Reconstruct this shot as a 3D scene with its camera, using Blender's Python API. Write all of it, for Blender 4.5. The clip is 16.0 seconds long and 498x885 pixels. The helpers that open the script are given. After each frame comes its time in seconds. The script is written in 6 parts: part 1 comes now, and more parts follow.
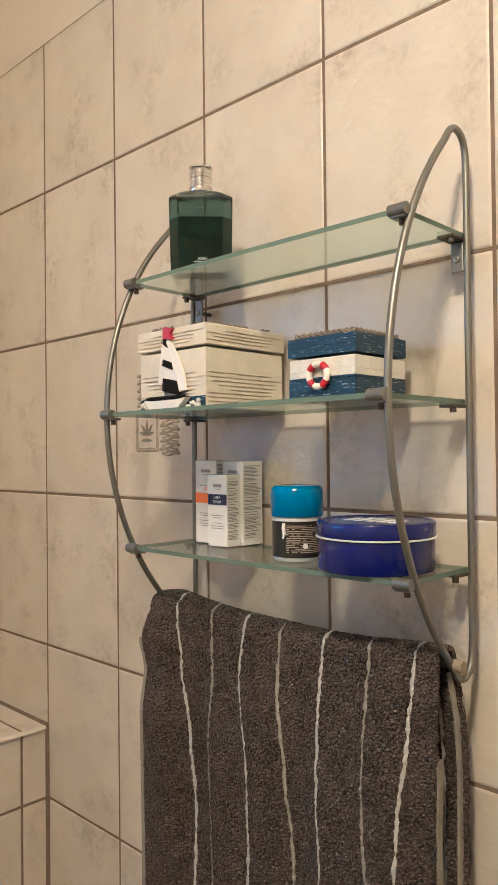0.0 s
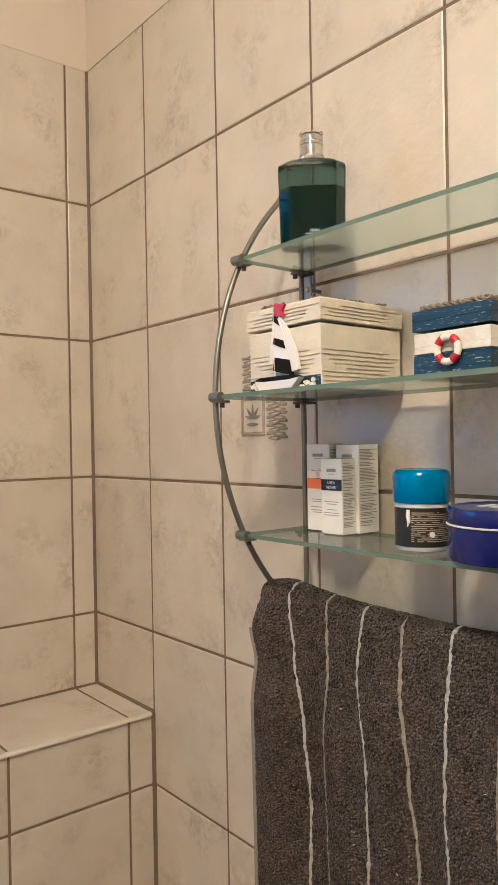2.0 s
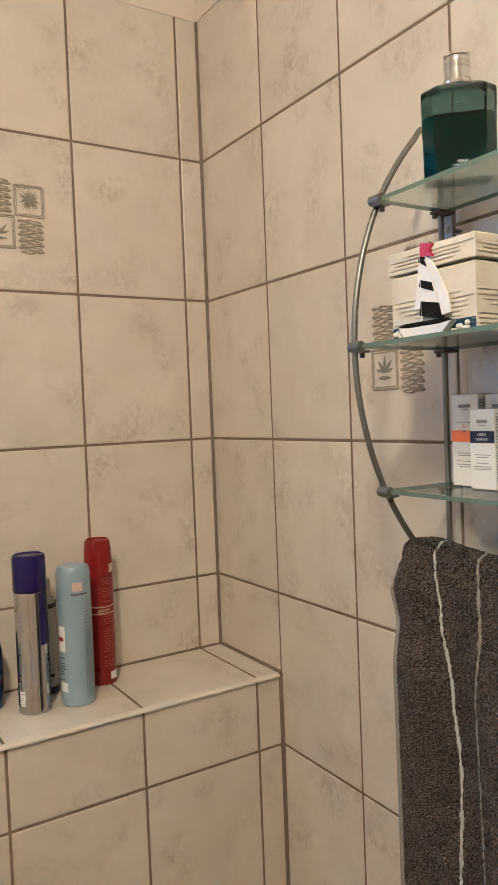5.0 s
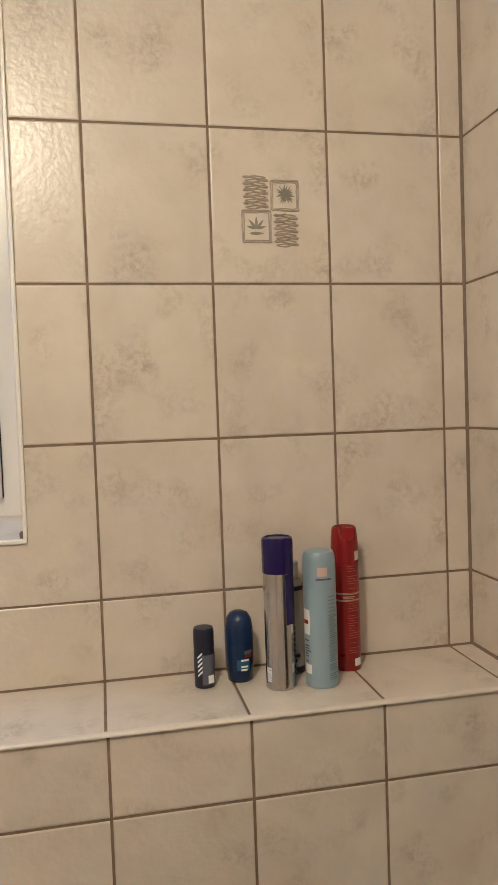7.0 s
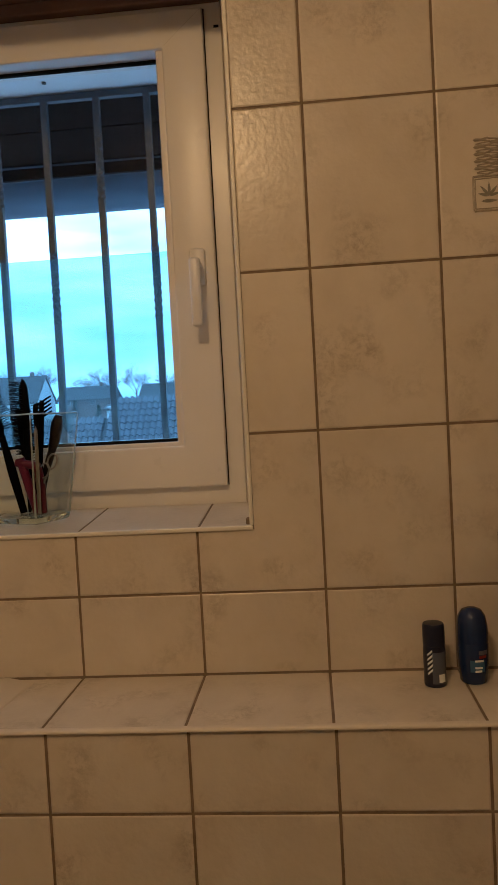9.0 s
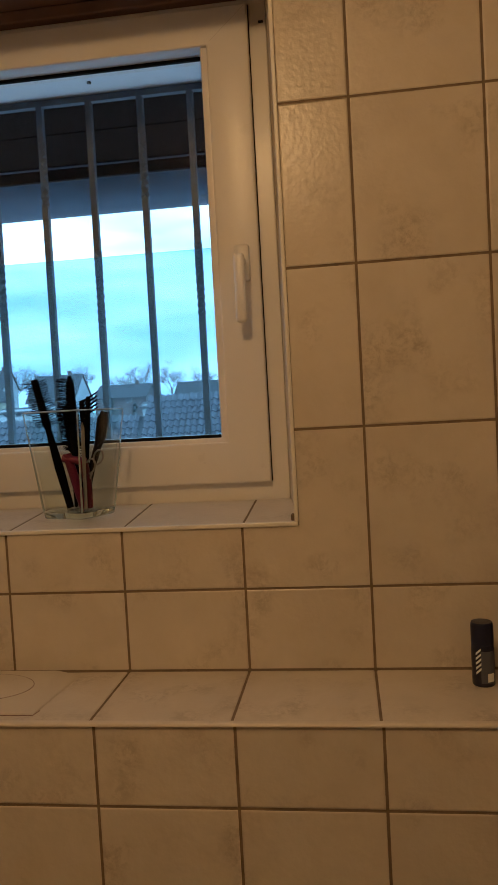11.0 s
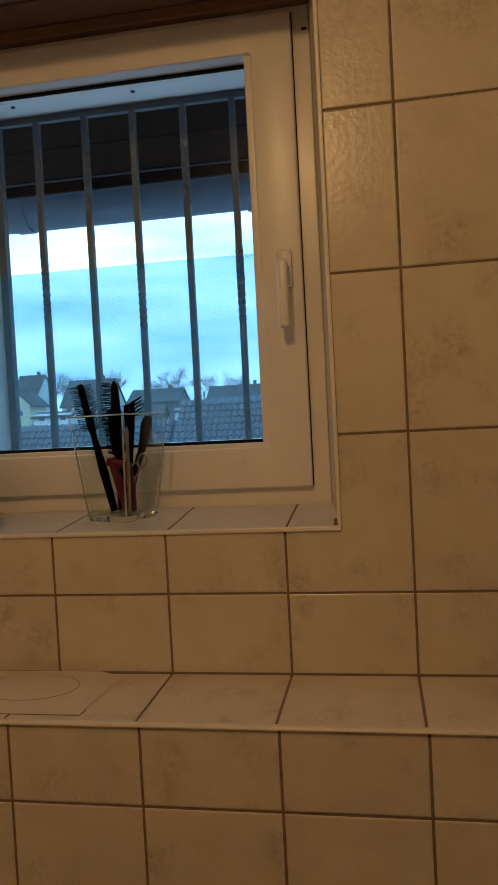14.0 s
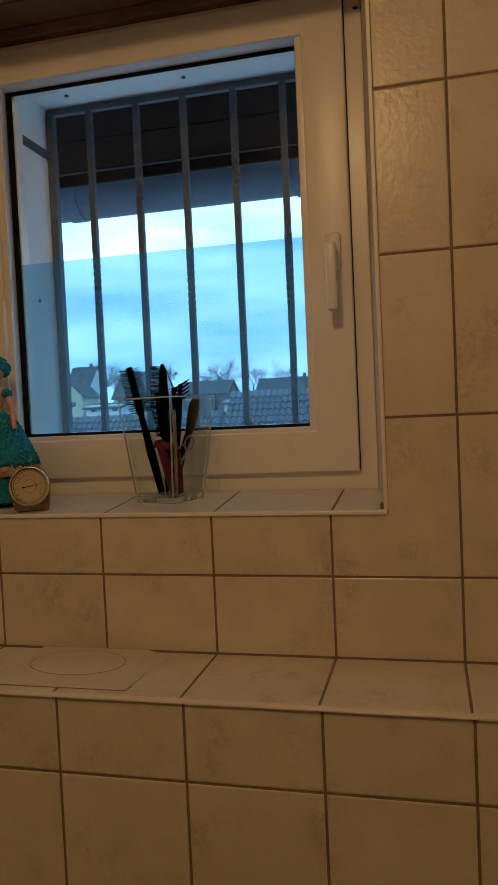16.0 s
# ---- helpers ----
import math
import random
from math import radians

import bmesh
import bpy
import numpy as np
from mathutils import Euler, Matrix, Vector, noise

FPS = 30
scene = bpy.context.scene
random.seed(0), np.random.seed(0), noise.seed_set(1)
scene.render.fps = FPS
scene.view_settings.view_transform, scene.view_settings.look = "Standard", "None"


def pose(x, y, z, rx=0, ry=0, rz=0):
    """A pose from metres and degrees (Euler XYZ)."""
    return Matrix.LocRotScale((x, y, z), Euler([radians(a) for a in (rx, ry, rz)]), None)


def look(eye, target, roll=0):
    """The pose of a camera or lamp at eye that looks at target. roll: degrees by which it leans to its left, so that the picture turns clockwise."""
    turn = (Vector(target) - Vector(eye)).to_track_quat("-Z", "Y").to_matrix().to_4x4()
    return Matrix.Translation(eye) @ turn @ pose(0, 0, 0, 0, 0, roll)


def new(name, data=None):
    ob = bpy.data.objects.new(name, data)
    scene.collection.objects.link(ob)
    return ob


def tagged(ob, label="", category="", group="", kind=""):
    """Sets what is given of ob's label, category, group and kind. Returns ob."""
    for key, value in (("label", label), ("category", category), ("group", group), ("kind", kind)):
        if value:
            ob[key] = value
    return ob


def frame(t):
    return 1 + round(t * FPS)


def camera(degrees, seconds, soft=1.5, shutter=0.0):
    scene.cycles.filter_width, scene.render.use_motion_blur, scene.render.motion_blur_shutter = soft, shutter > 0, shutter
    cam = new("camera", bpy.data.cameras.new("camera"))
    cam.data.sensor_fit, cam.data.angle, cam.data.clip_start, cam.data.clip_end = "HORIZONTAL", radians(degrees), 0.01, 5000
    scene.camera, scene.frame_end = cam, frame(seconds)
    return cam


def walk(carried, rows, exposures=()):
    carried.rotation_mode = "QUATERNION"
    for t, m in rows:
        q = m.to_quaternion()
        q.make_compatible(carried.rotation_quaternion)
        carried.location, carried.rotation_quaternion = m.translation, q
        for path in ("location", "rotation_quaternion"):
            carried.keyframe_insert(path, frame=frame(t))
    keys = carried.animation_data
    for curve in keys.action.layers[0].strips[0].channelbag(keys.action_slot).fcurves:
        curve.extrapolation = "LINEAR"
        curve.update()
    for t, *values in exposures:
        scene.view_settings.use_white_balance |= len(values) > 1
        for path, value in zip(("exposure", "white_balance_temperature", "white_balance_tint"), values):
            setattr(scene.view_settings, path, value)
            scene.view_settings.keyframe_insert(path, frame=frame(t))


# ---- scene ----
cam = camera(37.4, 16.0, soft=1.1)

SKY_STRENGTH, LAMP_POWER = 0.098, 40.5
PATH = [
    (0, (-0.644, -1.285, 1.563), (0.795, 0.103, 1.592), -0.6),
    (0.5, (-0.65, -1.275, 1.571), (0.742, 0.161, 1.588), -0.2),
    (1, (-0.648, -1.256, 1.564), (0.684, 0.236, 1.579), -0.2),
    (1.5, (-0.64, -1.24, 1.559), (0.641, 0.296, 1.569), -0.7),
    (2, (-0.636, -1.237, 1.558), (0.627, 0.314, 1.558), -1.0),
    (2.5, (-0.636, -1.23, 1.554), (0.59, 0.35, 1.545), -1.5),
    (3, (-0.636, -1.227, 1.55), (0.571, 0.367, 1.526), -1.8),
    (5.5, (-0.661, -1.174, 1.544), (0.295, 0.58, 1.45), -2.3),
    (6, (-0.653, -1.171, 1.545), (0.152, 0.657, 1.453), -2.3),
    (6.5, (-0.636, -1.18, 1.548), (-0.045, 0.728, 1.46), -1.7),
    (7, (-0.628, -1.185, 1.545), (-0.236, 0.774, 1.456), -2.0),
    (7.5, (-0.636, -1.177, 1.539), (-0.399, 0.807, 1.457), -2.4),
    (8, (-0.642, -1.168, 1.542), (-0.605, 0.83, 1.459), -2.6),
    (8.5, (-0.655, -1.155, 1.537), (-0.749, 0.841, 1.455), -2.6),
    (9, (-0.65, -1.148, 1.537), (-0.82, 0.843, 1.449), -3.1),
    (9.5, (-0.655, -1.146, 1.535), (-0.853, 0.842, 1.446), -3.4),
    (10, (-0.659, -1.145, 1.535), (-0.883, 0.84, 1.445), -3.3),
    (12.5, (-0.675, -1.158, 1.534), (-0.967, 0.819, 1.458), -3.1),
    (13, (-0.676, -1.159, 1.534), (-0.979, 0.817, 1.466), -3.1),
    (13.5, (-0.679, -1.158, 1.536), (-1.01, 0.813, 1.464), -3.2),
    (14, (-0.684, -1.157, 1.536), (-1.032, 0.811, 1.464), -3.0),
    (14.5, (-0.69, -1.156, 1.537), (-1.059, 0.808, 1.46), -2.8),
    (15, (-0.689, -1.154, 1.534), (-1.056, 0.811, 1.45), -2.8),
    (15.5, (-0.687, -1.154, 1.531), (-1.09, 0.803, 1.446), -2.5),
    (16, (-0.68, -1.158, 1.52), (-1.159, 0.782, 1.434), -2.6),
]
walk(cam, [(t, look(eye, target, roll)) for t, eye, target, roll in PATH], [
    (0.0, 0.82, 3880, 3), (3.0, 0.88, 3860, 3), (5.5, 0.76, 3790, 2), (7.2, 0.55, 3820, 2), (7.6, 0.06, 3940, 3), (8.0, -0.53, 4350, 6), (8.5, -0.68, 4780, 8), (9.0, -0.9, 5280, 10), (10.0, -1.0, 5680, 11), (12.5, -1.14, 6050, 10), (14.0, -1.25, 6050, 9), (15.0, -1.31, 6050, 8), (15.5, -1.35, 5980, 9), (16.0, -1.38, 5900, 9)])


# ---- light ----
world = bpy.data.worlds.new("sky")
scene.world = world
world.use_nodes = True
wn, wl = world.node_tree.nodes, world.node_tree.links
sky = wn.new("ShaderNodeTexSky")
sky.sky_type, sky.sun_disc = "NISHITA", False
sky.sun_elevation, sky.sun_rotation = radians(28), radians(200)
wc = wn.new("ShaderNodeTexCoord")
wm = wn.new("ShaderNodeMapping")
wm.inputs["Scale"].default_value = (3.0, 3.0, 14.0)
wno = wn.new("ShaderNodeTexNoise")
wno.inputs["Scale"].default_value, wno.inputs["Detail"].default_value = 1.6, 7.0
wr = wn.new("ShaderNodeValToRGB")
wr.color_ramp.elements[0].position, wr.color_ramp.elements[0].color = 0.32, (18, 36.5, 56, 1)
wr.color_ramp.elements[1].position, wr.color_ramp.elements[1].color = 0.70, (42, 61.5, 83, 1)
wx = wn.new("ShaderNodeMix")
wx.data_type = "RGBA"
wx.inputs[0].default_value = 0.8
wl.new(wc.outputs["Generated"], wm.inputs["Vector"])
wl.new(wm.outputs["Vector"], wno.inputs["Vector"])
wl.new(wno.outputs["Fac"], wr.inputs["Fac"])
wl.new(sky.outputs["Color"], wx.inputs[6])
wl.new(wr.outputs["Color"], wx.inputs[7])
wl.new(wx.outputs[2], wn["Background"].inputs["Color"])
wn["Background"].inputs["Strength"].default_value = SKY_STRENGTH

sun = new("sun", bpy.data.lights.new("sun", "SUN"))
sun.data.energy, sun.data.angle, sun.data.color = 1.5, radians(20), (1.0, 0.97, 0.92)
sun.matrix_basis = look((0, 0, 0), (0.3, 0.82, -0.47))

lamp = new("ceiling_light", bpy.data.lights.new("ceiling_light", "POINT"))
lamp.location, lamp.data.energy, lamp.data.color = (-0.925, -1.29, 2.44), LAMP_POWER * 0.7, (1.0, 0.572, 0.222)
lamp.data.shadow_soft_size = 0.065
shade = new("ceiling_light_shade", bpy.data.lights.new("ceiling_light_shade", "AREA"))
shade.location, shade.data.energy, shade.data.color = (-0.925, -1.29, 2.43), LAMP_POWER * 0.13, (1.0, 0.572, 0.222)
shade.data.shape, shade.data.size = "DISK", 0.2

daylight = new("window_daylight", bpy.data.lights.new("window_daylight", "AREA"))
daylight.matrix_basis = look((-1.195, 0.11, 1.9), (-1.195, -0.89, 1.3))
daylight.data.energy, daylight.data.color = 0.8, (0.85, 0.94, 1.0)
daylight.data.shape, daylight.data.size, daylight.data.size_y = "RECTANGLE", 0.58, 0.34


# ---- materials ----
def material(name, base, rough=0.5, metal=0.0, vary=0.0, scale=20.0, bump=0.0, bump_scale=200.0, trans=0.0, ior=1.45, coat=0.0, second=None, shiny=0.5, grain=0.0):
    m = bpy.data.materials.new(name)
    m.use_nodes = True
    n, l = m.node_tree.nodes, m.node_tree.links
    p = n["Principled BSDF"]
    p.inputs["Base Color"].default_value = (*base, 1)
    p.inputs["Roughness"].default_value = rough
    p.inputs["Metallic"].default_value = metal
    p.inputs["Transmission Weight"].default_value = trans
    p.inputs["IOR"].default_value = ior
    p.inputs["Coat Weight"].default_value = coat
    p.inputs["Specular IOR Level"].default_value = shiny
    geo = n.new("ShaderNodeNewGeometry")
    if vary or second:
        no = n.new("ShaderNodeTexNoise")
        no.inputs["Scale"].default_value, no.inputs["Detail"].default_value, no.inputs["Roughness"].default_value = scale, 6, 0.6
        l.new(geo.outputs["Position"], no.inputs["Vector"])
        r = n.new("ShaderNodeValToRGB")
        r.color_ramp.elements[0].position, r.color_ramp.elements[1].position = 0.32, 0.68
        dark = second or tuple(c * (1 - vary) for c in base)
        r.color_ramp.elements[0].color, r.color_ramp.elements[1].color = (*dark, 1), (*base, 1)
        l.new(no.outputs["Fac"], r.inputs["Fac"])
        l.new(r.outputs["Color"], p.inputs["Base Color"])
        mr = n.new("ShaderNodeMapRange")
        mr.inputs["To Min"].default_value, mr.inputs["To Max"].default_value = max(rough - 0.08, 0.02), min(rough + 0.08, 1)
        l.new(no.outputs["Fac"], mr.inputs["Value"])
        l.new(mr.outputs["Result"], p.inputs["Roughness"])
    if bump:
        nb = n.new("ShaderNodeTexNoise")
        nb.inputs["Scale"].default_value, nb.inputs["Detail"].default_value = bump_scale, 4
        l.new(geo.outputs["Position"], nb.inputs["Vector"])
        bp = n.new("ShaderNodeBump")
        bp.inputs["Strength"].default_value, bp.inputs["Distance"].default_value = bump, 0.5 / bump_scale
        l.new(nb.outputs["Fac"], bp.inputs["Height"])
        l.new(bp.outputs["Normal"], p.inputs["Normal"])
    return m


def tile_material(name, base, vein, light, rough):
    """Glazed ceramic with cloudy marbling, each tile cut from another place of the pattern."""
    m = bpy.data.materials.new(name)
    m.use_nodes = True
    n, l = m.node_tree.nodes, m.node_tree.links
    p = n["Principled BSDF"]
    geo, info = n.new("ShaderNodeNewGeometry"), n.new("ShaderNodeObjectInfo")
    off = n.new("ShaderNodeVectorMath")
    off.operation = "MULTIPLY_ADD"
    comb = n.new("ShaderNodeCombineXYZ")
    for k in range(3):
        l.new(info.outputs["Random"], comb.inputs[k])
    off.inputs[1].default_value = (37.0, 53.0, 71.0)
    l.new(comb.outputs[0], off.inputs[0])
    l.new(geo.outputs["Position"], off.inputs[2])
    big = n.new("ShaderNodeTexNoise")
    big.inputs["Scale"].default_value, big.inputs["Detail"].default_value, big.inputs["Roughness"].default_value, big.inputs["Distortion"].default_value = 9, 7, 0.62, 0.25
    fine = n.new("ShaderNodeTexNoise")
    fine.inputs["Scale"].default_value, fine.inputs["Detail"].default_value, fine.inputs["Roughness"].default_value, fine.inputs["Distortion"].default_value = 52, 9, 0.78, 0.3
    patch = n.new("ShaderNodeTexNoise")
    patch.inputs["Scale"].default_value, patch.inputs["Detail"].default_value = 13, 2
    for t in (big, fine, patch):
        l.new(off.outputs[0], t.inputs["Vector"])
    r1 = n.new("ShaderNodeValToRGB")
    r1.color_ramp.elements[0].position, r1.color_ramp.elements[1].position = 0.3, 0.7
    r1.color_ramp.elements[0].color, r1.color_ramp.elements[1].color = (*base, 1), (*light, 1)
    l.new(big.outputs["Fac"], r1.inputs["Fac"])
    r2 = n.new("ShaderNodeValToRGB")
    r2.color_ramp.elements[0].position, r2.color_ramp.elements[1].position = 0.38, 0.56
    r2.color_ramp.elements[0].color, r2.color_ramp.elements[1].color = (1, 1, 1, 1), (0, 0, 0, 1)
    l.new(fine.outputs["Fac"], r2.inputs["Fac"])
    r3 = n.new("ShaderNodeValToRGB")
    r3.color_ramp.elements[0].position, r3.color_ramp.elements[1].position = 0.5, 0.70
    l.new(patch.outputs["Fac"], r3.inputs["Fac"])
    mul = n.new("ShaderNodeMath")
    mul.operation = "MULTIPLY"
    l.new(r2.outputs["Color"], mul.inputs[0])
    l.new(r3.outputs["Color"], mul.inputs[1])
    mx = n.new("ShaderNodeMix")
    mx.data_type = "RGBA"
    l.new(mul.outputs[0], mx.inputs[0])
    l.new(r1.outputs["Color"], mx.inputs[6])
    mx.inputs[7].default_value = (*vein, 1)
    shade = n.new("ShaderNodeMapRange")
    shade.inputs["To Min"].default_value, shade.inputs["To Max"].default_value = 0.965, 1.03
    l.new(info.outputs["Random"], shade.inputs["Value"])
    vm = n.new("ShaderNodeVectorMath")
    vm.operation = "SCALE"
    l.new(mx.outputs[2], vm.inputs[0])
    l.new(shade.outputs["Result"], vm.inputs["Scale"])
    l.new(vm.outputs[0], p.inputs["Base Color"])
    p.inputs["Roughness"].default_value = rough
    relief = n.new("ShaderNodeTexNoise")
    relief.inputs["Scale"].default_value, relief.inputs["Detail"].default_value = 95, 2
    l.new(off.outputs[0], relief.inputs["Vector"])
    bp = n.new("ShaderNodeBump")
    bp.inputs["Strength"].default_value, bp.inputs["Distance"].default_value = 0.6, 0.0012
    l.new(relief.outputs["Fac"], bp.inputs["Height"])
    l.new(bp.outputs["Normal"], p.inputs["Normal"])
    return m


TILE = tile_material("glazed_tile", (0.575, 0.517, 0.433), (0.405, 0.353, 0.287), (0.66, 0.605, 0.52), 0.29)
GROUT = material("grout", (0.235, 0.176, 0.118), 0.9, vary=0.35, scale=30, bump=0.4, bump_scale=900)
PLASTER = material("painted_plaster", (0.72, 0.65, 0.55), 0.85, vary=0.06, scale=6, bump=0.25, bump_scale=260)
CEILING = material("ceiling_paint", (0.78, 0.74, 0.68), 0.9, vary=0.04, scale=5, bump=0.2, bump_scale=200)
# unseen floor, darkened so less light bounces onto the ledge front
FLOOR = material("low_bounce_floor", (0.14, 0.12, 0.10), 0.4, vary=0.2, scale=9)
TRIM = material("white_trim", (0.80, 0.77, 0.70), 0.35, vary=0.06, scale=30)
LEDGE_TRIM = material("beige_trim", (0.66, 0.605, 0.52), 0.35, vary=0.08, scale=30)
PVC = material("white_pvc", (0.82, 0.80, 0.76), 0.3, vary=0.03, scale=12, bump=0.03, bump_scale=600)
GASKET_AND_GAP = material("black_gasket_and_gap", (0.006, 0.006, 0.007), 0.8, shiny=0.2)
BROWN = material("brown_box_cover", (0.26, 0.15, 0.11), 0.6, vary=0.3, scale=9, bump=0.1, bump_scale=150)
STEEL = material("satin_silver", (0.255, 0.25, 0.225), 0.44, metal=0.85, vary=0.1, scale=60)
SCREW = material("screw_steel", (0.38, 0.36, 0.33), 0.3, metal=1.0)


def board_glass(name, milky, scatter, gloss):
    """Pale green glass: mostly clear, a milky share of scattered light, gloss that grows at grazing angles."""
    m = material(name, (0.64, 0.70, 0.63), 0.3, vary=0.03, scale=12)
    n, l = m.node_tree.nodes, m.node_tree.links
    a, b, g = n.new("ShaderNodeBsdfTransparent"), n.new("ShaderNodeBsdfTranslucent"), n.new("ShaderNodeBsdfGlossy")
    x1, x2, x3, lw, cut = n.new("ShaderNodeMixShader"), n.new("ShaderNodeMixShader"), n.new("ShaderNodeMixShader"), n.new("ShaderNodeLayerWeight"), n.new("ShaderNodeMath")
    a.inputs["Color"].default_value, b.inputs["Color"].default_value = (0.95, 0.985, 0.965, 1), (0.71, 0.755, 0.69, 1)
    g.inputs["Roughness"].default_value, lw.inputs["Blend"].default_value = 0.07, 0.25
    cut.operation, cut.inputs[1].default_value = "MULTIPLY", gloss
    x1.inputs[0].default_value, x2.inputs[0].default_value = milky, scatter
    l.new(a.outputs[0], x1.inputs[1])
    l.new(b.outputs[0], x1.inputs[2])
    l.new(x1.outputs[0], x2.inputs[1])
    l.new(n["Principled BSDF"].outputs[0], x2.inputs[2])
    l.new(lw.outputs["Facing"], cut.inputs[0])
    l.new(cut.outputs[0], x3.inputs[0])
    l.new(x2.outputs[0], x3.inputs[1])
    l.new(g.outputs[0], x3.inputs[2])
    l.new(x3.outputs[0], n["Material Output"].inputs["Surface"])
    return m


FROST, UNDER = board_glass("milky_board_glass", 0.36, 0.09, 0.24), board_glass("clear_board_glass", 0.05, 0.02, 0.5)
EDGE = material("green_glass_edge", (0.15, 0.20, 0.16), 0.55, shiny=0.15)
CLEAR = material("clear_glass", (0.80, 0.90, 0.85), 0.02, trans=1.0, ior=1.33)
PANE = material("window_glass", (0.96, 0.985, 0.98), 0.0, trans=1.0, ior=1.18)


def wall_glass(name, tint, blend):
    """Clear glass walls: tinted see-through, with gloss that grows at grazing angles."""
    m = bpy.data.materials.new(name)
    m.use_nodes = True
    n, l = m.node_tree.nodes, m.node_tree.links
    n.remove(n["Principled BSDF"])
    a, g, x, f = n.new("ShaderNodeBsdfTransparent"), n.new("ShaderNodeBsdfGlossy"), n.new("ShaderNodeMixShader"), n.new("ShaderNodeLayerWeight")
    r = n.new("ShaderNodeMapRange")
    a.inputs["Color"].default_value, g.inputs["Roughness"].default_value, f.inputs["Blend"].default_value = (*tint, 1), 0.02, blend
    r.inputs["From Min"].default_value, r.inputs["To Max"].default_value = 0.35, 0.6
    l.new(f.outputs["Facing"], r.inputs["Value"])
    l.new(r.outputs["Result"], x.inputs[0])
    l.new(a.outputs[0], x.inputs[1])
    l.new(g.outputs[0], x.inputs[2])
    l.new(x.outputs[0], n["Material Output"].inputs["Surface"])
    return m


VASE = wall_glass("vase_glass", (0.955, 0.975, 0.965), 0.5)
TRIM_DARK = material("mitre_shadow", (0.42, 0.38, 0.32), 0.6)
BRONZE = material("dark_screw", (0.075, 0.06, 0.048), 0.45)
IRON = material("wrought_iron", (0.09, 0.107, 0.128), 0.6, metal=0.0, vary=0.3, scale=50, bump=0.2, bump_scale=300)


# ---- helpers for things ----
def thing(name, at=(0, 0, 0), label="", category="", group="", kind=""):
    ob = new(name)
    ob.location = at
    ob.empty_display_size = 0.05
    return tagged(ob, label, category, group, kind)


def part(name, bm, mat, parent=None, label="", smooth=False):
    me = bpy.data.meshes.new(name)
    bm.normal_update()
    bm.to_mesh(me)
    bm.free()
    for m in (mat if isinstance(mat, (list, tuple)) else [mat]):
        me.materials.append(m)
    if smooth:
        me.shade_smooth()
        me.set_sharp_from_angle(angle=radians(40))
    ob = new(name, me)
    if parent:
        ob.parent = parent
        if parent.parent is None:
            ob.matrix_parent_inverse = Matrix.Translation(parent.location).inverted()
    return tagged(ob, label)


def add_box(bm, x0, y0, z0, x1, y1, z1, bevel=0.0, seg=2, mi=0):
    vs = bmesh.ops.create_cube(bm, size=1)["verts"]
    for v in vs:
        v.co = Vector((x0 + (v.co.x + .5) * (x1 - x0), y0 + (v.co.y + .5) * (y1 - y0), z0 + (v.co.z + .5) * (z1 - z0)))
    fs = {f for v in vs for f in v.link_faces}
    for f in fs:
        f.material_index = mi
    if bevel:
        es = list({e for v in vs for e in v.link_edges})
        bmesh.ops.bevel(bm, geom=es, offset=bevel, segments=seg, affect="EDGES", profile=0.5, material=mi)
    return bm


def box(*a, **k):
    return add_box(bmesh.new(), *a, **k)


def add_lathe(bm, profile, at=(0, 0, 0), seg=32, squash=1.0, turn=0.0, mi=0):
    """A turned body; profile runs from the bottom up as (radius, height)."""
    rings = []
    c, s = math.cos(turn), math.sin(turn)
    for r, z in profile:
        ring = []
        for k in range(seg):
            a = 2 * math.pi * k / seg
            x, y = r * math.cos(a), r * math.sin(a) * squash
            ring.append(bm.verts.new((at[0] + x * c - y * s, at[1] + x * s + y * c, at[2] + z)))
        rings.append(ring)
    for a, b in zip(rings, rings[1:]):
        for k in range(seg):
            f = bm.faces.new((a[k], a[(k + 1) % seg], b[(k + 1) % seg], b[k]))
            f.material_index = mi
    for ring, flip in ((rings[0], True), (rings[-1], False)):
        f = bm.faces.new(ring[::-1] if flip else ring)
        f.material_index = mi
    return bm


def lathe(*a, **k):
    return add_lathe(bmesh.new(), *a, **k)


def add_tube(bm, pts, r, seg=10, closed=False, mi=0):
    """A round rod along points; r is one radius or one for each point."""
    pts = [Vector(p) for p in pts]
    n = len(pts)
    rs = r if isinstance(r, (list, tuple)) else [r] * n
    rings, up = [], None
    for k, p in enumerate(pts):
        a = pts[(k - 1) % n] if closed or k else p
        b = pts[(k + 1) % n] if closed or k < n - 1 else p
        d = (b - a).normalized()
        if up is None:
            up = d.orthogonal().normalized()
        up = (up - d * up.dot(d)).normalized()
        w = d.cross(up)
        rings.append([bm.verts.new(p + rs[k] * (up * math.cos(2 * math.pi * j / seg) + w * math.sin(2 * math.pi * j / seg))) for j in range(seg)])
    for k in range(n if closed else n - 1):
        a, b = rings[k], rings[(k + 1) % n]
        for j in range(seg):
            f = bm.faces.new((a[j], a[(j + 1) % seg], b[(j + 1) % seg], b[j]))
            f.material_index = mi
    if not closed:
        bm.faces.new(rings[0][::-1]).material_index = mi
        bm.faces.new(rings[-1]).material_index = mi
    return bm


def tube(*a, **k):
    return add_tube(bmesh.new(), *a, **k)


